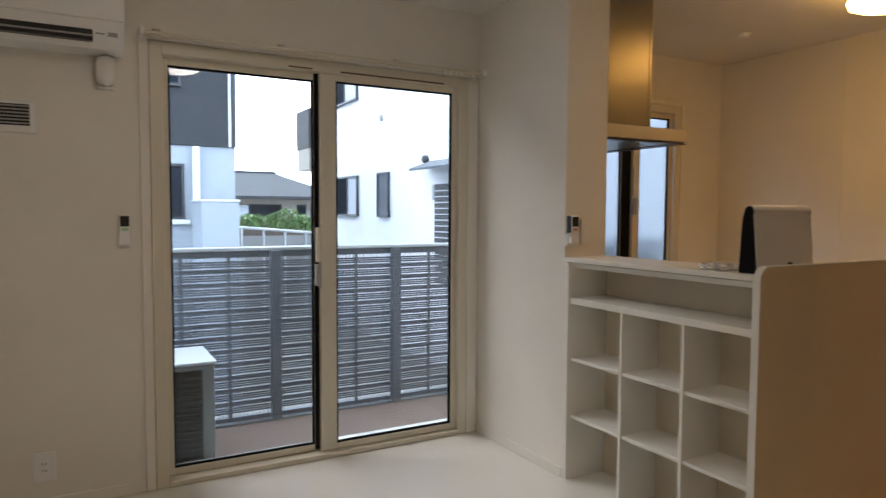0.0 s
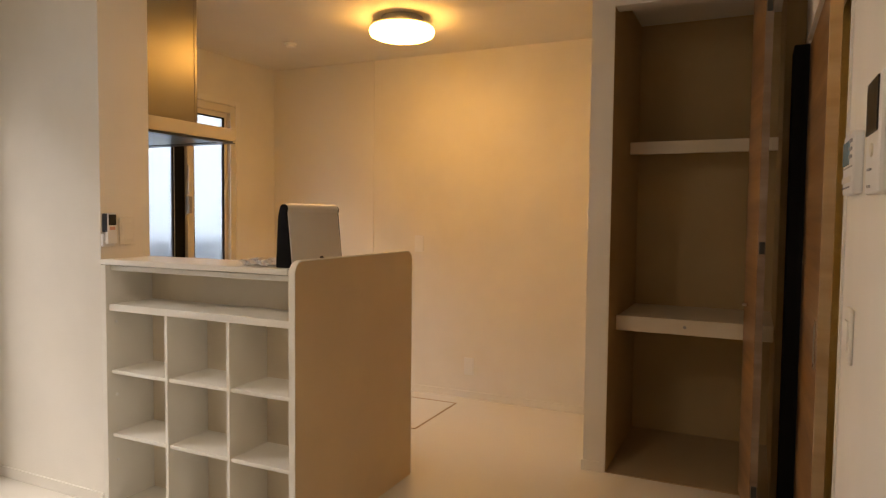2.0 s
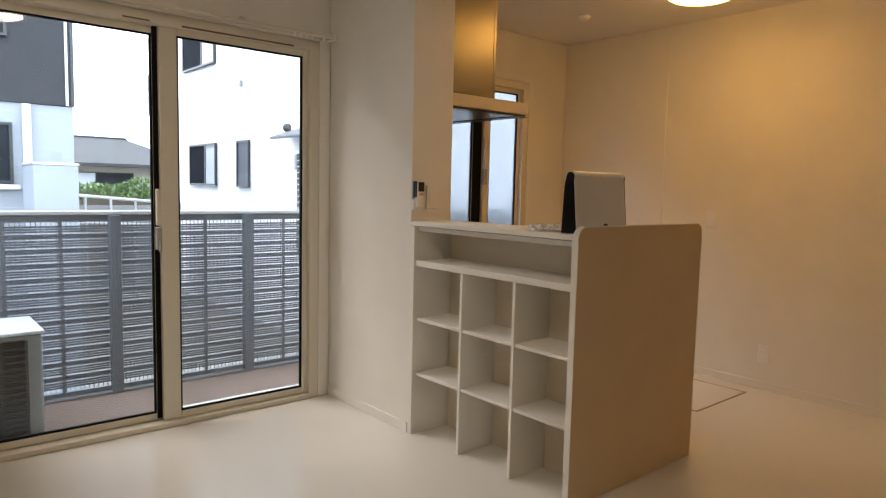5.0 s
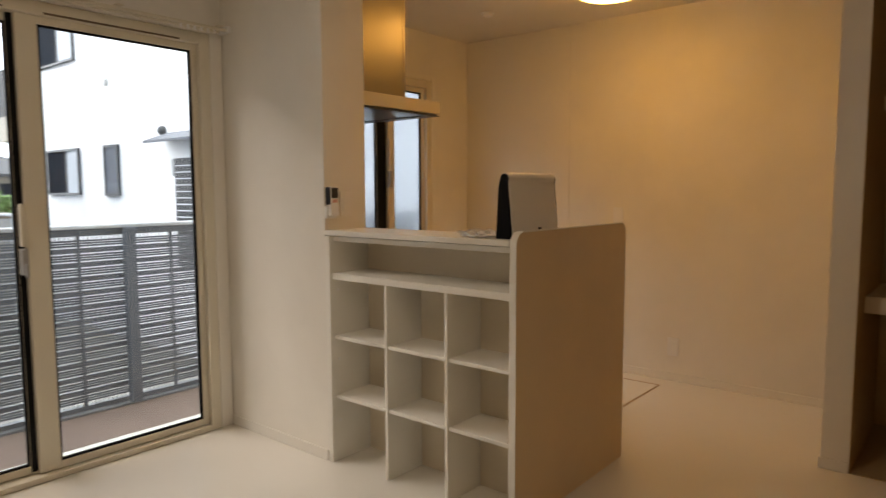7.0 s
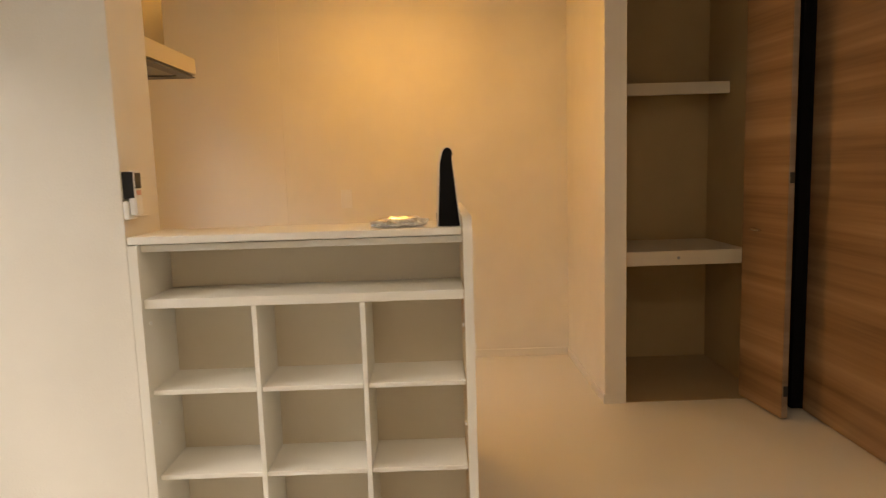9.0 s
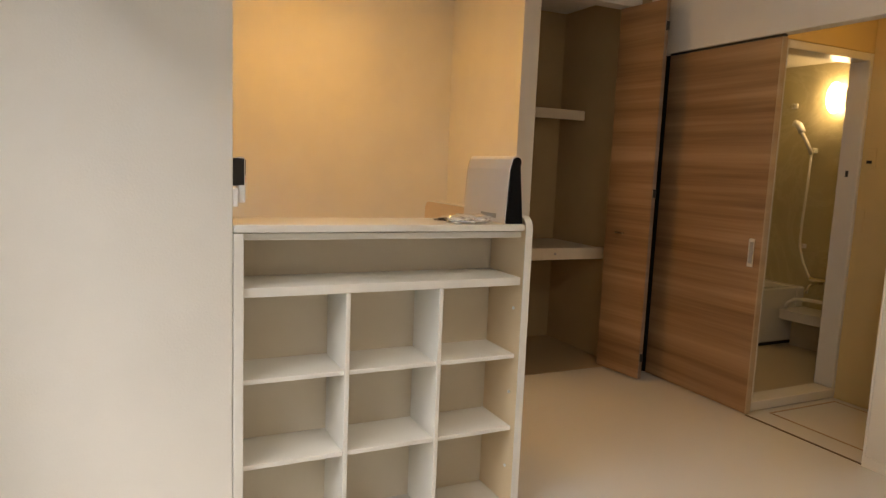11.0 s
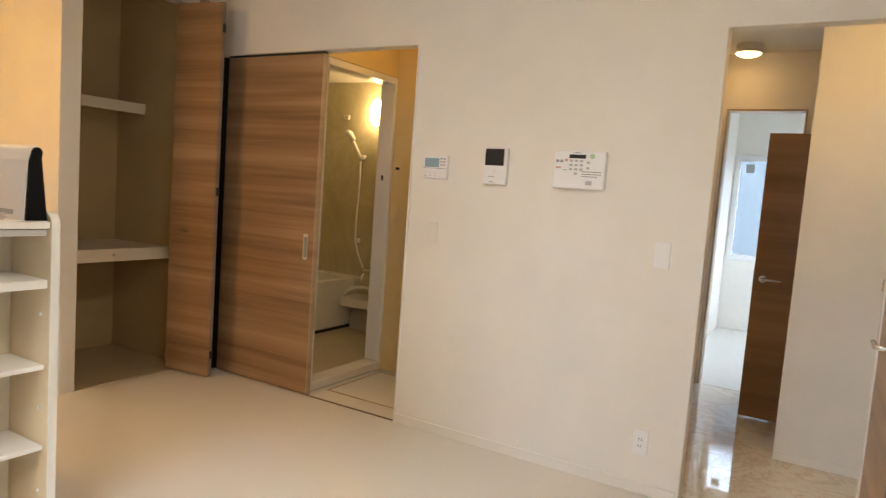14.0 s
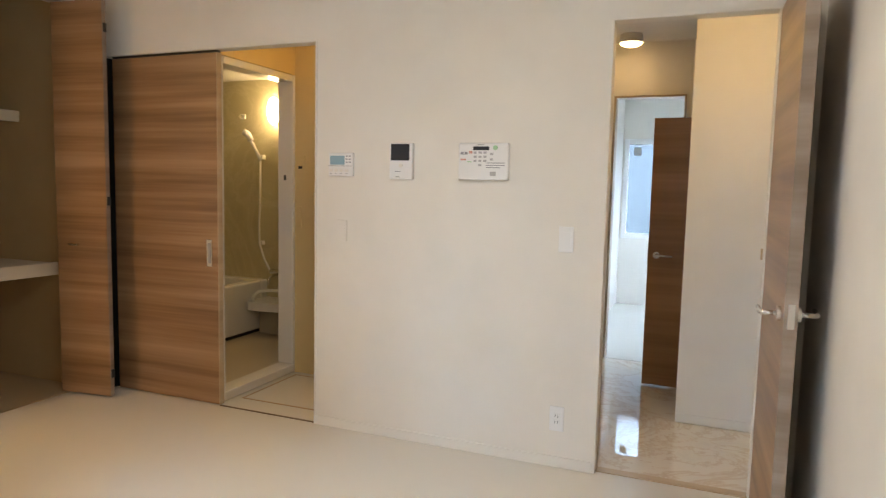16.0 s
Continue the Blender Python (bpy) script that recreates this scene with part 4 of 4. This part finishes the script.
bs = thing("bath_counter", "white bathroom counter shelf with a tap", "shelf", (3.1, -1.6, 0.25))
outline = [(2.70, -1.748), (3.383, -1.748), (3.383, -1.50)] + [(3.343 + 0.04 * math.cos(radians(k)), -1.50 + 0.04 * math.sin(radians(k))) for k in (15, 45, 75)] + [(3.30, -1.455), (3.05, -1.49), (2.70, -1.53)]
part("shelf", extrude_outline(outline, "Z", 0.262, 0.330), BATH_WHITE, bs)
part("support", box(2.72, 3.36, -1.748, -1.60, 0.051, 0.2615, 0.006), BATH_FLOOR, bs, "shaded beige base panel")
tap = part("tap", box(3.12, 3.30, -1.735, -1.685, 0.53, 0.57, 0.015), CHROME, bs, "bar tap")
part("spout", tube([(3.22, -1.70, 0.535), (3.22, -1.62, 0.54), (3.22, -1.55, 0.52), (3.22, -1.53, 0.47)], 0.011, 10), CHROME, tap, "", True)
part("knob", round_bar((3.31, -1.71, 0.55), 0.022, 0.03, "X", 14), CHROME, tap)
part("grab_bar", tube([(3.36, -1.52, 0.331), (3.35, -1.53, 0.375), (3.32, -1.55, 0.405), (3.24, -1.58, 0.415), (3.12, -1.60, 0.415), (3.06, -1.61, 0.38), (3.05, -1.61, 0.331)], 0.014, 10), BATH_WHITE, bs, "white curved bar", True)
SX = 3.418
sh = thing("shower", "white hand shower hanging on a bathroom wall hook", "shower", (SX, -1.75, 1.6))
part("hook", box(SX - 0.02, SX + 0.02, -1.748, -1.70, 1.47, 1.51, 0.008), BATH_WHITE, sh)
part("handle", tube([(SX, -1.70, 1.46), (SX + 0.02, -1.68, 1.53), (SX + 0.07, -1.66, 1.63)], 0.014, 12), BATH_WHITE, sh, "", True)
part("head", tube([(SX + 0.062, -1.66, 1.62), (SX + 0.088, -1.65, 1.675), (SX + 0.122, -1.645, 1.69)], 0.026, 14), BATH_WHITE, sh, "", True)
part("hose", tube([(SX, -1.70, 1.46), (SX - 0.003, -1.69, 1.2), (SX + 0.008, -1.69, 0.95), (SX + 0.014, -1.70, 0.78), (SX - 0.03, -1.70, 0.66), (SX - 0.09, -1.70, 0.56), (SX - 0.128, -1.70, 0.545)], 0.009, 8), BATH_WHITE, sh, "pale hose", True)
part("lower_hook", box(SX - 0.01, SX + 0.025, -1.748, -1.705, 0.765, 0.80, 0.006), BATH_WHITE, sh)
hk = thing("wall_hook", "small white hook on the bathroom wall", "hook", (3.625, -1.75, 1.82))
part("base", box(3.60, 3.65, -1.748, -1.735, 1.805, 1.845, 0.004), BATH_WHITE, hk)
part("peg", round_bar((3.625, -1.72, 1.825), 0.012, 0.03, "Y", 12), CHROME, hk)
bl = thing("bath_lamp", "glowing oval bathroom wall lamp", "wall lamp", (3.28, -1.75, 1.86))
glow = bmesh.new()
bmesh.ops.create_uvsphere(glow, u_segments=20, v_segments=12, radius=1.0)
for v in glow.verts:
    v.co = Vector((3.28 + v.co.x * 0.055, -1.69 + v.co.y * 0.045, 1.86 + v.co.z * 0.11))
part("globe", glow, BATH_LAMP, bl, "glowing globe", True)
part("mount", box(3.23, 3.33, -1.7485, -1.735, 1.80, 1.92, 0.004), BATH_WHITE, bl)
plate("bath_switch", "pale switch plate with a dark label in the washroom", "switch", 2.462, 2.532, 1.348, 1.464, -0.922, 1, material=WASH_LIT_PAPER)
plate("light_switch", "pale light switch on the washroom wall", "switch", 2.488, 2.532, 0.99, 1.13, -0.922, 1, material=WASH_LIT_PAPER)
solid("switch_label", box(2.478, 2.508, -0.9105, -0.909, 1.378, 1.395), BLACK_PLASTIC, "small dark indicator on the washroom switch", "indicator")

# ---------------------------------------------------------------- hall and far bedroom
def small_lamp(name, x, y, z, label, glow):
    l = thing(name, label, "ceiling lamp", (x, y, z), group="small ceiling lamps")
    for nm, prof, mt in (("base", [(0, 0), (0.075, 0), (0.082, -0.06), (0.076, -0.06), (0.072, -0.052), (0, -0.052)], PLASTIC), ("diffuser", [(0, -0.0525), (0.070, -0.0525), (0.072, -0.066), (0.05, -0.078), (0, -0.082)], glow)):
        part(nm, lathe(prof, 28), mt, l, smooth=nm == "diffuser").matrix_parent_inverse = Matrix()


plate("wall_switch", "small yellowed switch plate on the hall wall", "switch", -0.335, -0.285, 0.935, 0.995, -1.035, 1, material=WOOD_EDGE)
small_lamp("hall_lamp", 0.545, -2.03, 2.36, "glowing round corridor ceiling lamp", CORRIDOR_LAMP)
small_lamp("hall_lamp", -0.12, -0.52, 2.36, "glowing round hall ceiling lamp by the doorway", HALL_LAMP)
small_lamp("washroom_lamp", 2.05, -0.52, 2.36, "glowing round washroom ceiling lamp", WASH_LAMP)
td = thing("door_5", "dark walnut inner door standing open in the corridor", "door", (-0.1, -1.42, 0), kind="structure")
t5 = part("leaf", box(-0.34, 0.334, -1.716, -1.68, 0.010, 1.75, 0.002), WOOD_DARK, td)
r5 = part("rose", round_bar((0.281, -1.674, 0.87), 0.022, 0.012, "Y", 18), CHROME, t5, "round metal rose")
part("lever", tube([(0.281, -1.676, 0.87), (0.281, -1.631, 0.87), (0.269, -1.626, 0.87), (0.179, -1.626, 0.87)], 0.008, 10), CHROME, r5, "lever handle", True)
part("latch_plate", box(0.3345, 0.337, -1.708, -1.689, 0.80, 0.95), CHROME, t5)
tr = bmesh.new()
add_box(tr, 0.664, 0.678, -2.41, -2.292, 0, 1.965)
add_box(tr, 0.172, 0.186, -2.41, -2.292, 0, 1.965)
add_box(tr, 0.172, 0.678, -2.409, -2.293, 1.9655, 1.979)
structure("trim", tr, WOOD_EDGE, "pale trim round the far doorway", "trim")

# ---------------------------------------------------------------- balcony
structure("balcony_floor", box(-1.6, 5.2, OUT, 4.52, -0.20, -0.085), DECK, "brown balcony floor sheet", "balcony floor")
structure("balcony_curb", box(-1.6, 5.2, 4.345, 4.50, -0.085, -0.068, 0.004), CURB_GREY, "pale balcony edge curb", "curb")
POSTS = [-1.343 + 0.857 * i for i in range(8)]
RY = 4.40
rail = thing("balcony_railing", "grey metal balcony railing with perforated mesh panels", "railing", (1.6, RY, 0.0))
part("cap", box(-1.6, 5.2, RY - 0.035, RY + 0.035, 1.028, 1.052, 0.006), RAIL_CAP, rail, "pale aluminium cap rail")
part("sub_cap", box(-1.6, 5.2, RY - 0.018, RY + 0.018, 0.986, 1.0275), RAIL_GREY, rail)
part("bottom_rail", box(-1.6, 5.2, RY - 0.018, RY + 0.018, -0.066, -0.040), RAIL_GREY, rail)
for x in POSTS:
    part("post", box(x - 0.032, x + 0.032, RY - 0.075, RY - 0.019, -0.068, 1.027, 0.004), RAIL_GREY, rail)
for x in POSTS[:-1]:
    p = bmesh.new()
    for i in range(1, 12):
        z = -0.040 + i * 1.026 / 12
        add_box(p, x, x + 0.857, RY - 0.010, RY + 0.010, z - 0.014, z + 0.014)
    for k in (1, 2):
        xx = x + 0.2857 * k
        add_box(p, xx - 0.012, xx + 0.012, RY - 0.013, RY - 0.0105, -0.040, 0.986)
    panel = part("panel", p, RAIL_GREY, rail)
    w = bmesh.new()
    for i in range(12):
        z0 = -0.040 + i * 1.026 / 12
        for j in (1, 2, 3):
            z = z0 + 0.014 + j * (0.0855 - 0.028) / 4
            add_box(w, x, x + 0.857, RY - 0.003, RY + 0.003, z - 0.0053, z + 0.0053)
    for i in range(33):
        xx = x + 0.01 + i * 0.0258
        add_box(w, xx, xx + 0.0042, RY - 0.001, RY + 0.001, -0.040, 0.986)
    part("mesh_screen", w, RAIL_GREY, panel, "fine square mesh")

ou = thing("outdoor_unit", "pale grey air conditioner outdoor unit on the balcony", "outdoor unit", (0.45, 3.86, -0.085))
# Body takes the shaded enamel, the top plate below the lit one.
part("body", box(0.02, 0.728, 3.69, 4.11, -0.04, 0.478, 0.012), UNIT_FRONT_SHADE, ou)
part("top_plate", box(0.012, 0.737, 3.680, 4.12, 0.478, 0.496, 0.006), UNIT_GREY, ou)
part("grille_back", box(0.03, 0.655, 3.682, 3.6895, -0.015, 0.455), BLACK_PLASTIC, ou, "dark grille opening")
for i in range(14):
    z = 0.005 + i * 0.031
    part("louvre", box(0.03, 0.66, 3.672, 3.6815, z, z + 0.010), ALU_DARK, ou)
for x in (0.03, 0.30, 0.548, 0.650):
    part("grille_bar", box(x, x + 0.012, 3.666, 3.6715, -0.015, 0.455), ALU_DARK, ou)
for x in (0.08, 0.60):
    part("foot", box(x, x + 0.08, 3.69, 4.09, -0.085, -0.0405, 0.004), GREY_PLASTIC, ou)

# ---------------------------------------------------------------- outside
structure("ground", box(-300, 300, -300, 400, -1.3, -1.1), GROUND, "grey gravelly ground between the houses", "ground")


def pane_window(parent, axis, c, a0, a1, z0, z1, curtain=False, frame=0.035, glass=None):
    """Window on a wall plane at c; axis X: the wall faces -x; axis Y: it faces -y."""
    def b(u0, u1, d0, d1, w0, w1):
        return (c + d0, c + d1, u0, u1, w0, w1) if axis == "X" else (u0, u1, c + d0, c + d1, w0, w1)
    fr = bmesh.new()
    add_box(fr, *b(a0, a0 + frame, -0.05, 0.02, z0, z1))
    add_box(fr, *b(a1 - frame, a1, -0.05, 0.02, z0, z1))
    add_box(fr, *b(a0 + frame, a1 - frame, -0.05, 0.02, z0, z0 + frame))
    add_box(fr, *b(a0 + frame, a1 - frame, -0.05, 0.02, z1 - frame, z1))
    w = part("window", fr, ALU_DARK, parent, "dark-framed window")
    mid = a0 + (0.40 if axis == "X" else 0.5) * (a1 - a0)
    part("pane", box(*b(mid if curtain else a0 + frame, a1 - frame, -0.03, -0.01, z0 + frame, z1 - frame)), glass or DARK_PANE, w)
    if curtain:
        part("pane", box(*b(a0 + frame, mid - 0.03, -0.028, -0.01, z0 + frame, z1 - frame)), CURTAIN, w, "pane with a pale curtain behind")
        part("meeting_stile", box(*b(mid - 0.03, mid, -0.045, -0.01, z0 + frame, z1 - frame)), ALU_DARK, w)
    return w


nb = thing("white_apartment_house", "white rendered neighbouring house with dark-framed windows", "house", (9, 12, -1.1))
part("wall", box(5.0, 13.0, 5.6, 15.2, -1.1, 5.4), STUCCO_WHITE, nb)
part("roof", box(4.7, 13.3, 5.3, 15.5, 5.4, 5.6), ALU_DARK, nb)
part("bay", box(4.92, 6.2, 15.21, 16.2, 2.76, 3.68), CLADDING_DARK, nb, "dark cladding at the corner")
part("bay_base", box(4.93, 6.2, 15.21, 16.1, 2.26, 2.758), HOUSE_WALL, nb, "beige base of the bay")
pane_window(nb, "X", 5.0, 12.30, 13.66, 1.19, 1.99, True)
pane_window(nb, "X", 5.0, 10.83, 11.32, 1.18, 1.985, glass=DULL_PANE)
pane_window(nb, "X", 5.0, 12.32, 14.0, 3.47, 4.5, True)
aw = part("awning", extrude_outline([(5.0, 2.08), (4.62, 1.94), (4.62, 1.905), (5.0, 2.02)], "Y", 7.4, 9.30), RAIL_GREY, nb, "pale grey canopy")
vh = part("vent_hood", lathe([(0, 0.0), (0.06, 0.0), (0.068, 0.03), (0.06, 0.07), (0.035, 0.095), (0, 0.10)], 20), ALU_DARK, nb, "round vent hood", True)
vh.matrix_world = Matrix.Translation((4.995, 9.40, 2.11)) @ Matrix.Rotation(radians(-90), 4, "Y")
part("small_vent", box(4.95, 4.998, 11.13, 11.21, 2.92, 3.02, 0.01), GREY_PLASTIC, nb)
part("porch_light", box(4.93, 4.998, 9.07, 9.15, 1.46, 1.70, 0.02), UNIT_GREY, nb, "small grey porch light")
lv = part("louvre_screen", box(4.90, 4.998, 8.1, 8.98, 0.2, 1.70), ALU_DARK, nb, "dark slatted screen")
for i in range(16):
    z = 0.27 + i * 0.088
    part("slat", box(4.885, 4.8995, 8.14, 8.94, z, z + 0.015), FENCE_WHITE, lv)

lb = thing("dark_topped_house", "neighbouring house, dark upper cladding over pale siding", "house", (-2, 12, -1.1))
part("upper_wall", box(-6.0, 1.92, 8.97, 16, 2.105, 4.5), CLADDING_DARK, lb, "dark clad upper storey")
part("lower_wall", box(-6.0, 1.945, 9.0, 16, -1.1, 2.10), SIDING, lb, "pale siding below")
for i in range(31):
    z = -1.0 + i * 0.100
    part("siding_joint", box(-5.99, 1.9455, 8.9965, 8.9995, z, z + 0.006), UNIT_GREY, lb)
part("corner_trim", box(1.921, 1.957, 8.96, 9.03, 2.105, 4.5), ALU_DARK, lb)
part("corner_post", box(1.862, 1.890, 8.945, 8.968, 2.105, 4.5), FENCE_WHITE, lb)
pane_window(lb, "Y", 9.0, 0.34, 1.315, 1.18, 1.868)
pane_window(lb, "Y", 8.97, 0.45, 1.29, 2.82, 3.7, True)
part("sill", box(0.29, 1.37, 8.93, 8.99, 1.11, 1.165, 0.006), FENCE_WHITE, lb)
part("downpipe", tube([(1.453, 8.93, -1.1), (1.453, 8.93, 2.09)], 0.045, 12), FENCE_WHITE, lb, "pale downpipe", True)
part("roof", box(-6.3, 2.2, 8.6, 16.4, 4.5, 4.7), ALU_DARK, lb)
wh = thing("water_heater", "pale tall outdoor water heater cabinet", "water heater", (1.5, 8.3, -1.1))
part("body", box(1.362, 1.785, 8.0, 8.7, -1.1, 1.385, 0.015), SIDING, wh)
part("top", box(1.354, 1.793, 7.992, 8.708, 1.385, 1.41, 0.006), FENCE_WHITE, wh)
part("label_print", box(1.65, 1.74, 7.996, 7.9995, 1.325, 1.34), INK, wh)

hs = thing("tiled_house", "low house with a dark hipped tile roof behind a hedge", "house", (7, 31, -1.1))
part("wall", box(2.2, 9.9, 28.6, 36, -1.1, 1.9), HOUSE_WALL, hs)
rf = bmesh.new()
base = [rf.verts.new(p) for p in ((1.4, 27.8, 1.90), (10.6, 27.8, 1.90), (10.6, 36.8, 1.90), (1.4, 36.8, 1.90))]
ridge = [rf.verts.new(p) for p in ((4.8, 32.3, 3.11), (8.6, 32.3, 3.11))]
low = [rf.verts.new(p) for p in ((1.4, 27.8, 1.78), (10.6, 27.8, 1.78), (10.6, 36.8, 1.78), (1.4, 36.8, 1.78))]
for f in ((base[0], base[1], ridge[1], ridge[0]), (base[1], base[2], ridge[1]), (base[2], base[3], ridge[0], ridge[1]), (base[3], base[0], ridge[0]),
          (low[3], low[2], low[1], low[0])):
    rf.faces.new(f)
for i in range(4):
    rf.faces.new((base[i], low[i], low[(i + 1) % 4], base[(i + 1) % 4]))
bmesh.ops.recalc_face_normals(rf, faces=rf.faces)
roof = part("roof", rf, ROOF_TILE, hs, "dark tiled hipped roof")
part("ridge_cap", box(4.7, 8.7, 32.2, 32.4, 3.08, 3.17, 0.02), ROOF_TILE, roof)
for a, b in ((5.2, 7.95), (8.62, 9.05), (9.25, 9.75), (3.0, 4.6)):
    pane_window(hs, "Y", 28.6, a, b, 0.55, 1.56, a == 5.2)

hedge = bmesh.new()
rng = random.Random(7)
for i in range(2600):
    x = rng.uniform(2.6, 9.5)
    crown = 1.05 + 0.14 * noise.noise(Vector((x * 1.1, 0.3, 0))) + max(0.0, 0.26 - 0.42 * abs(x - 6.3))
    c = Vector((x, 22 + rng.uniform(-0.5, 0.5), rng.uniform(0.68, crown)))
    r = rng.uniform(0.05, 0.12)
    rot = Euler((rng.uniform(0, 3), rng.uniform(0, 3), rng.uniform(0, 3))).to_matrix()
    hedge.faces.new([hedge.verts.new(c + rot @ Vector(q) * r) for q in ((-1, 0, 0), (-0.2, -0.5, 0.1), (1, 0, 0), (-0.2, 0.5, 0.1))])
solid("hedge", hedge, LEAF, "clipped green hedge in front of the tiled house", "hedge", "stuff")
structure("garden_wall", box(2.0, 10.5, 22.7, 22.9, -1.1, 0.92), SOIL_WALL, "low dark garden wall under the hedge", "garden wall")
fc = thing("white_fence", "low white metal fence on a sloping lane", "fence", (4, 14, -1.1))
part("top_rail", tube([(1.6, 14, 1.06), (4.9, 14, 0.79)], 0.03, 8), FENCE_WHITE, fc)
part("lower_rail", tube([(1.6, 14, 0.50), (4.9, 14, 0.34)], 0.025, 8), FENCE_WHITE, fc)
for i in range(7):
    x = 1.75 + i * 0.45
    part("post", tube([(x, 14, -1.1), (x, 14, 1.06 - (x - 1.6) * 0.082)], 0.025, 8), FENCE_WHITE, fc)
part("infill", box(1.6, 4.9, 14.02, 14.03, -1.0, 0.76), GREY_PLASTIC, fc, "grey infill panel")
# Backdrop added to hide low sky, so the bedroom pane turns bluish.
bh = thing("bedroom_backdrop", "blue-grey backdrop block added behind the far bedroom window", "house", (0.5, -11, -1.1))
part("wall", box(-6.0, 7.0, -15.0, -9.0, -1.1, 2.55), BACKDROP_SLATE, bh)
part("roof", box(-6.3, 7.3, -15.3, -8.8, 2.551, 2.70), ALU_DARK, bh)
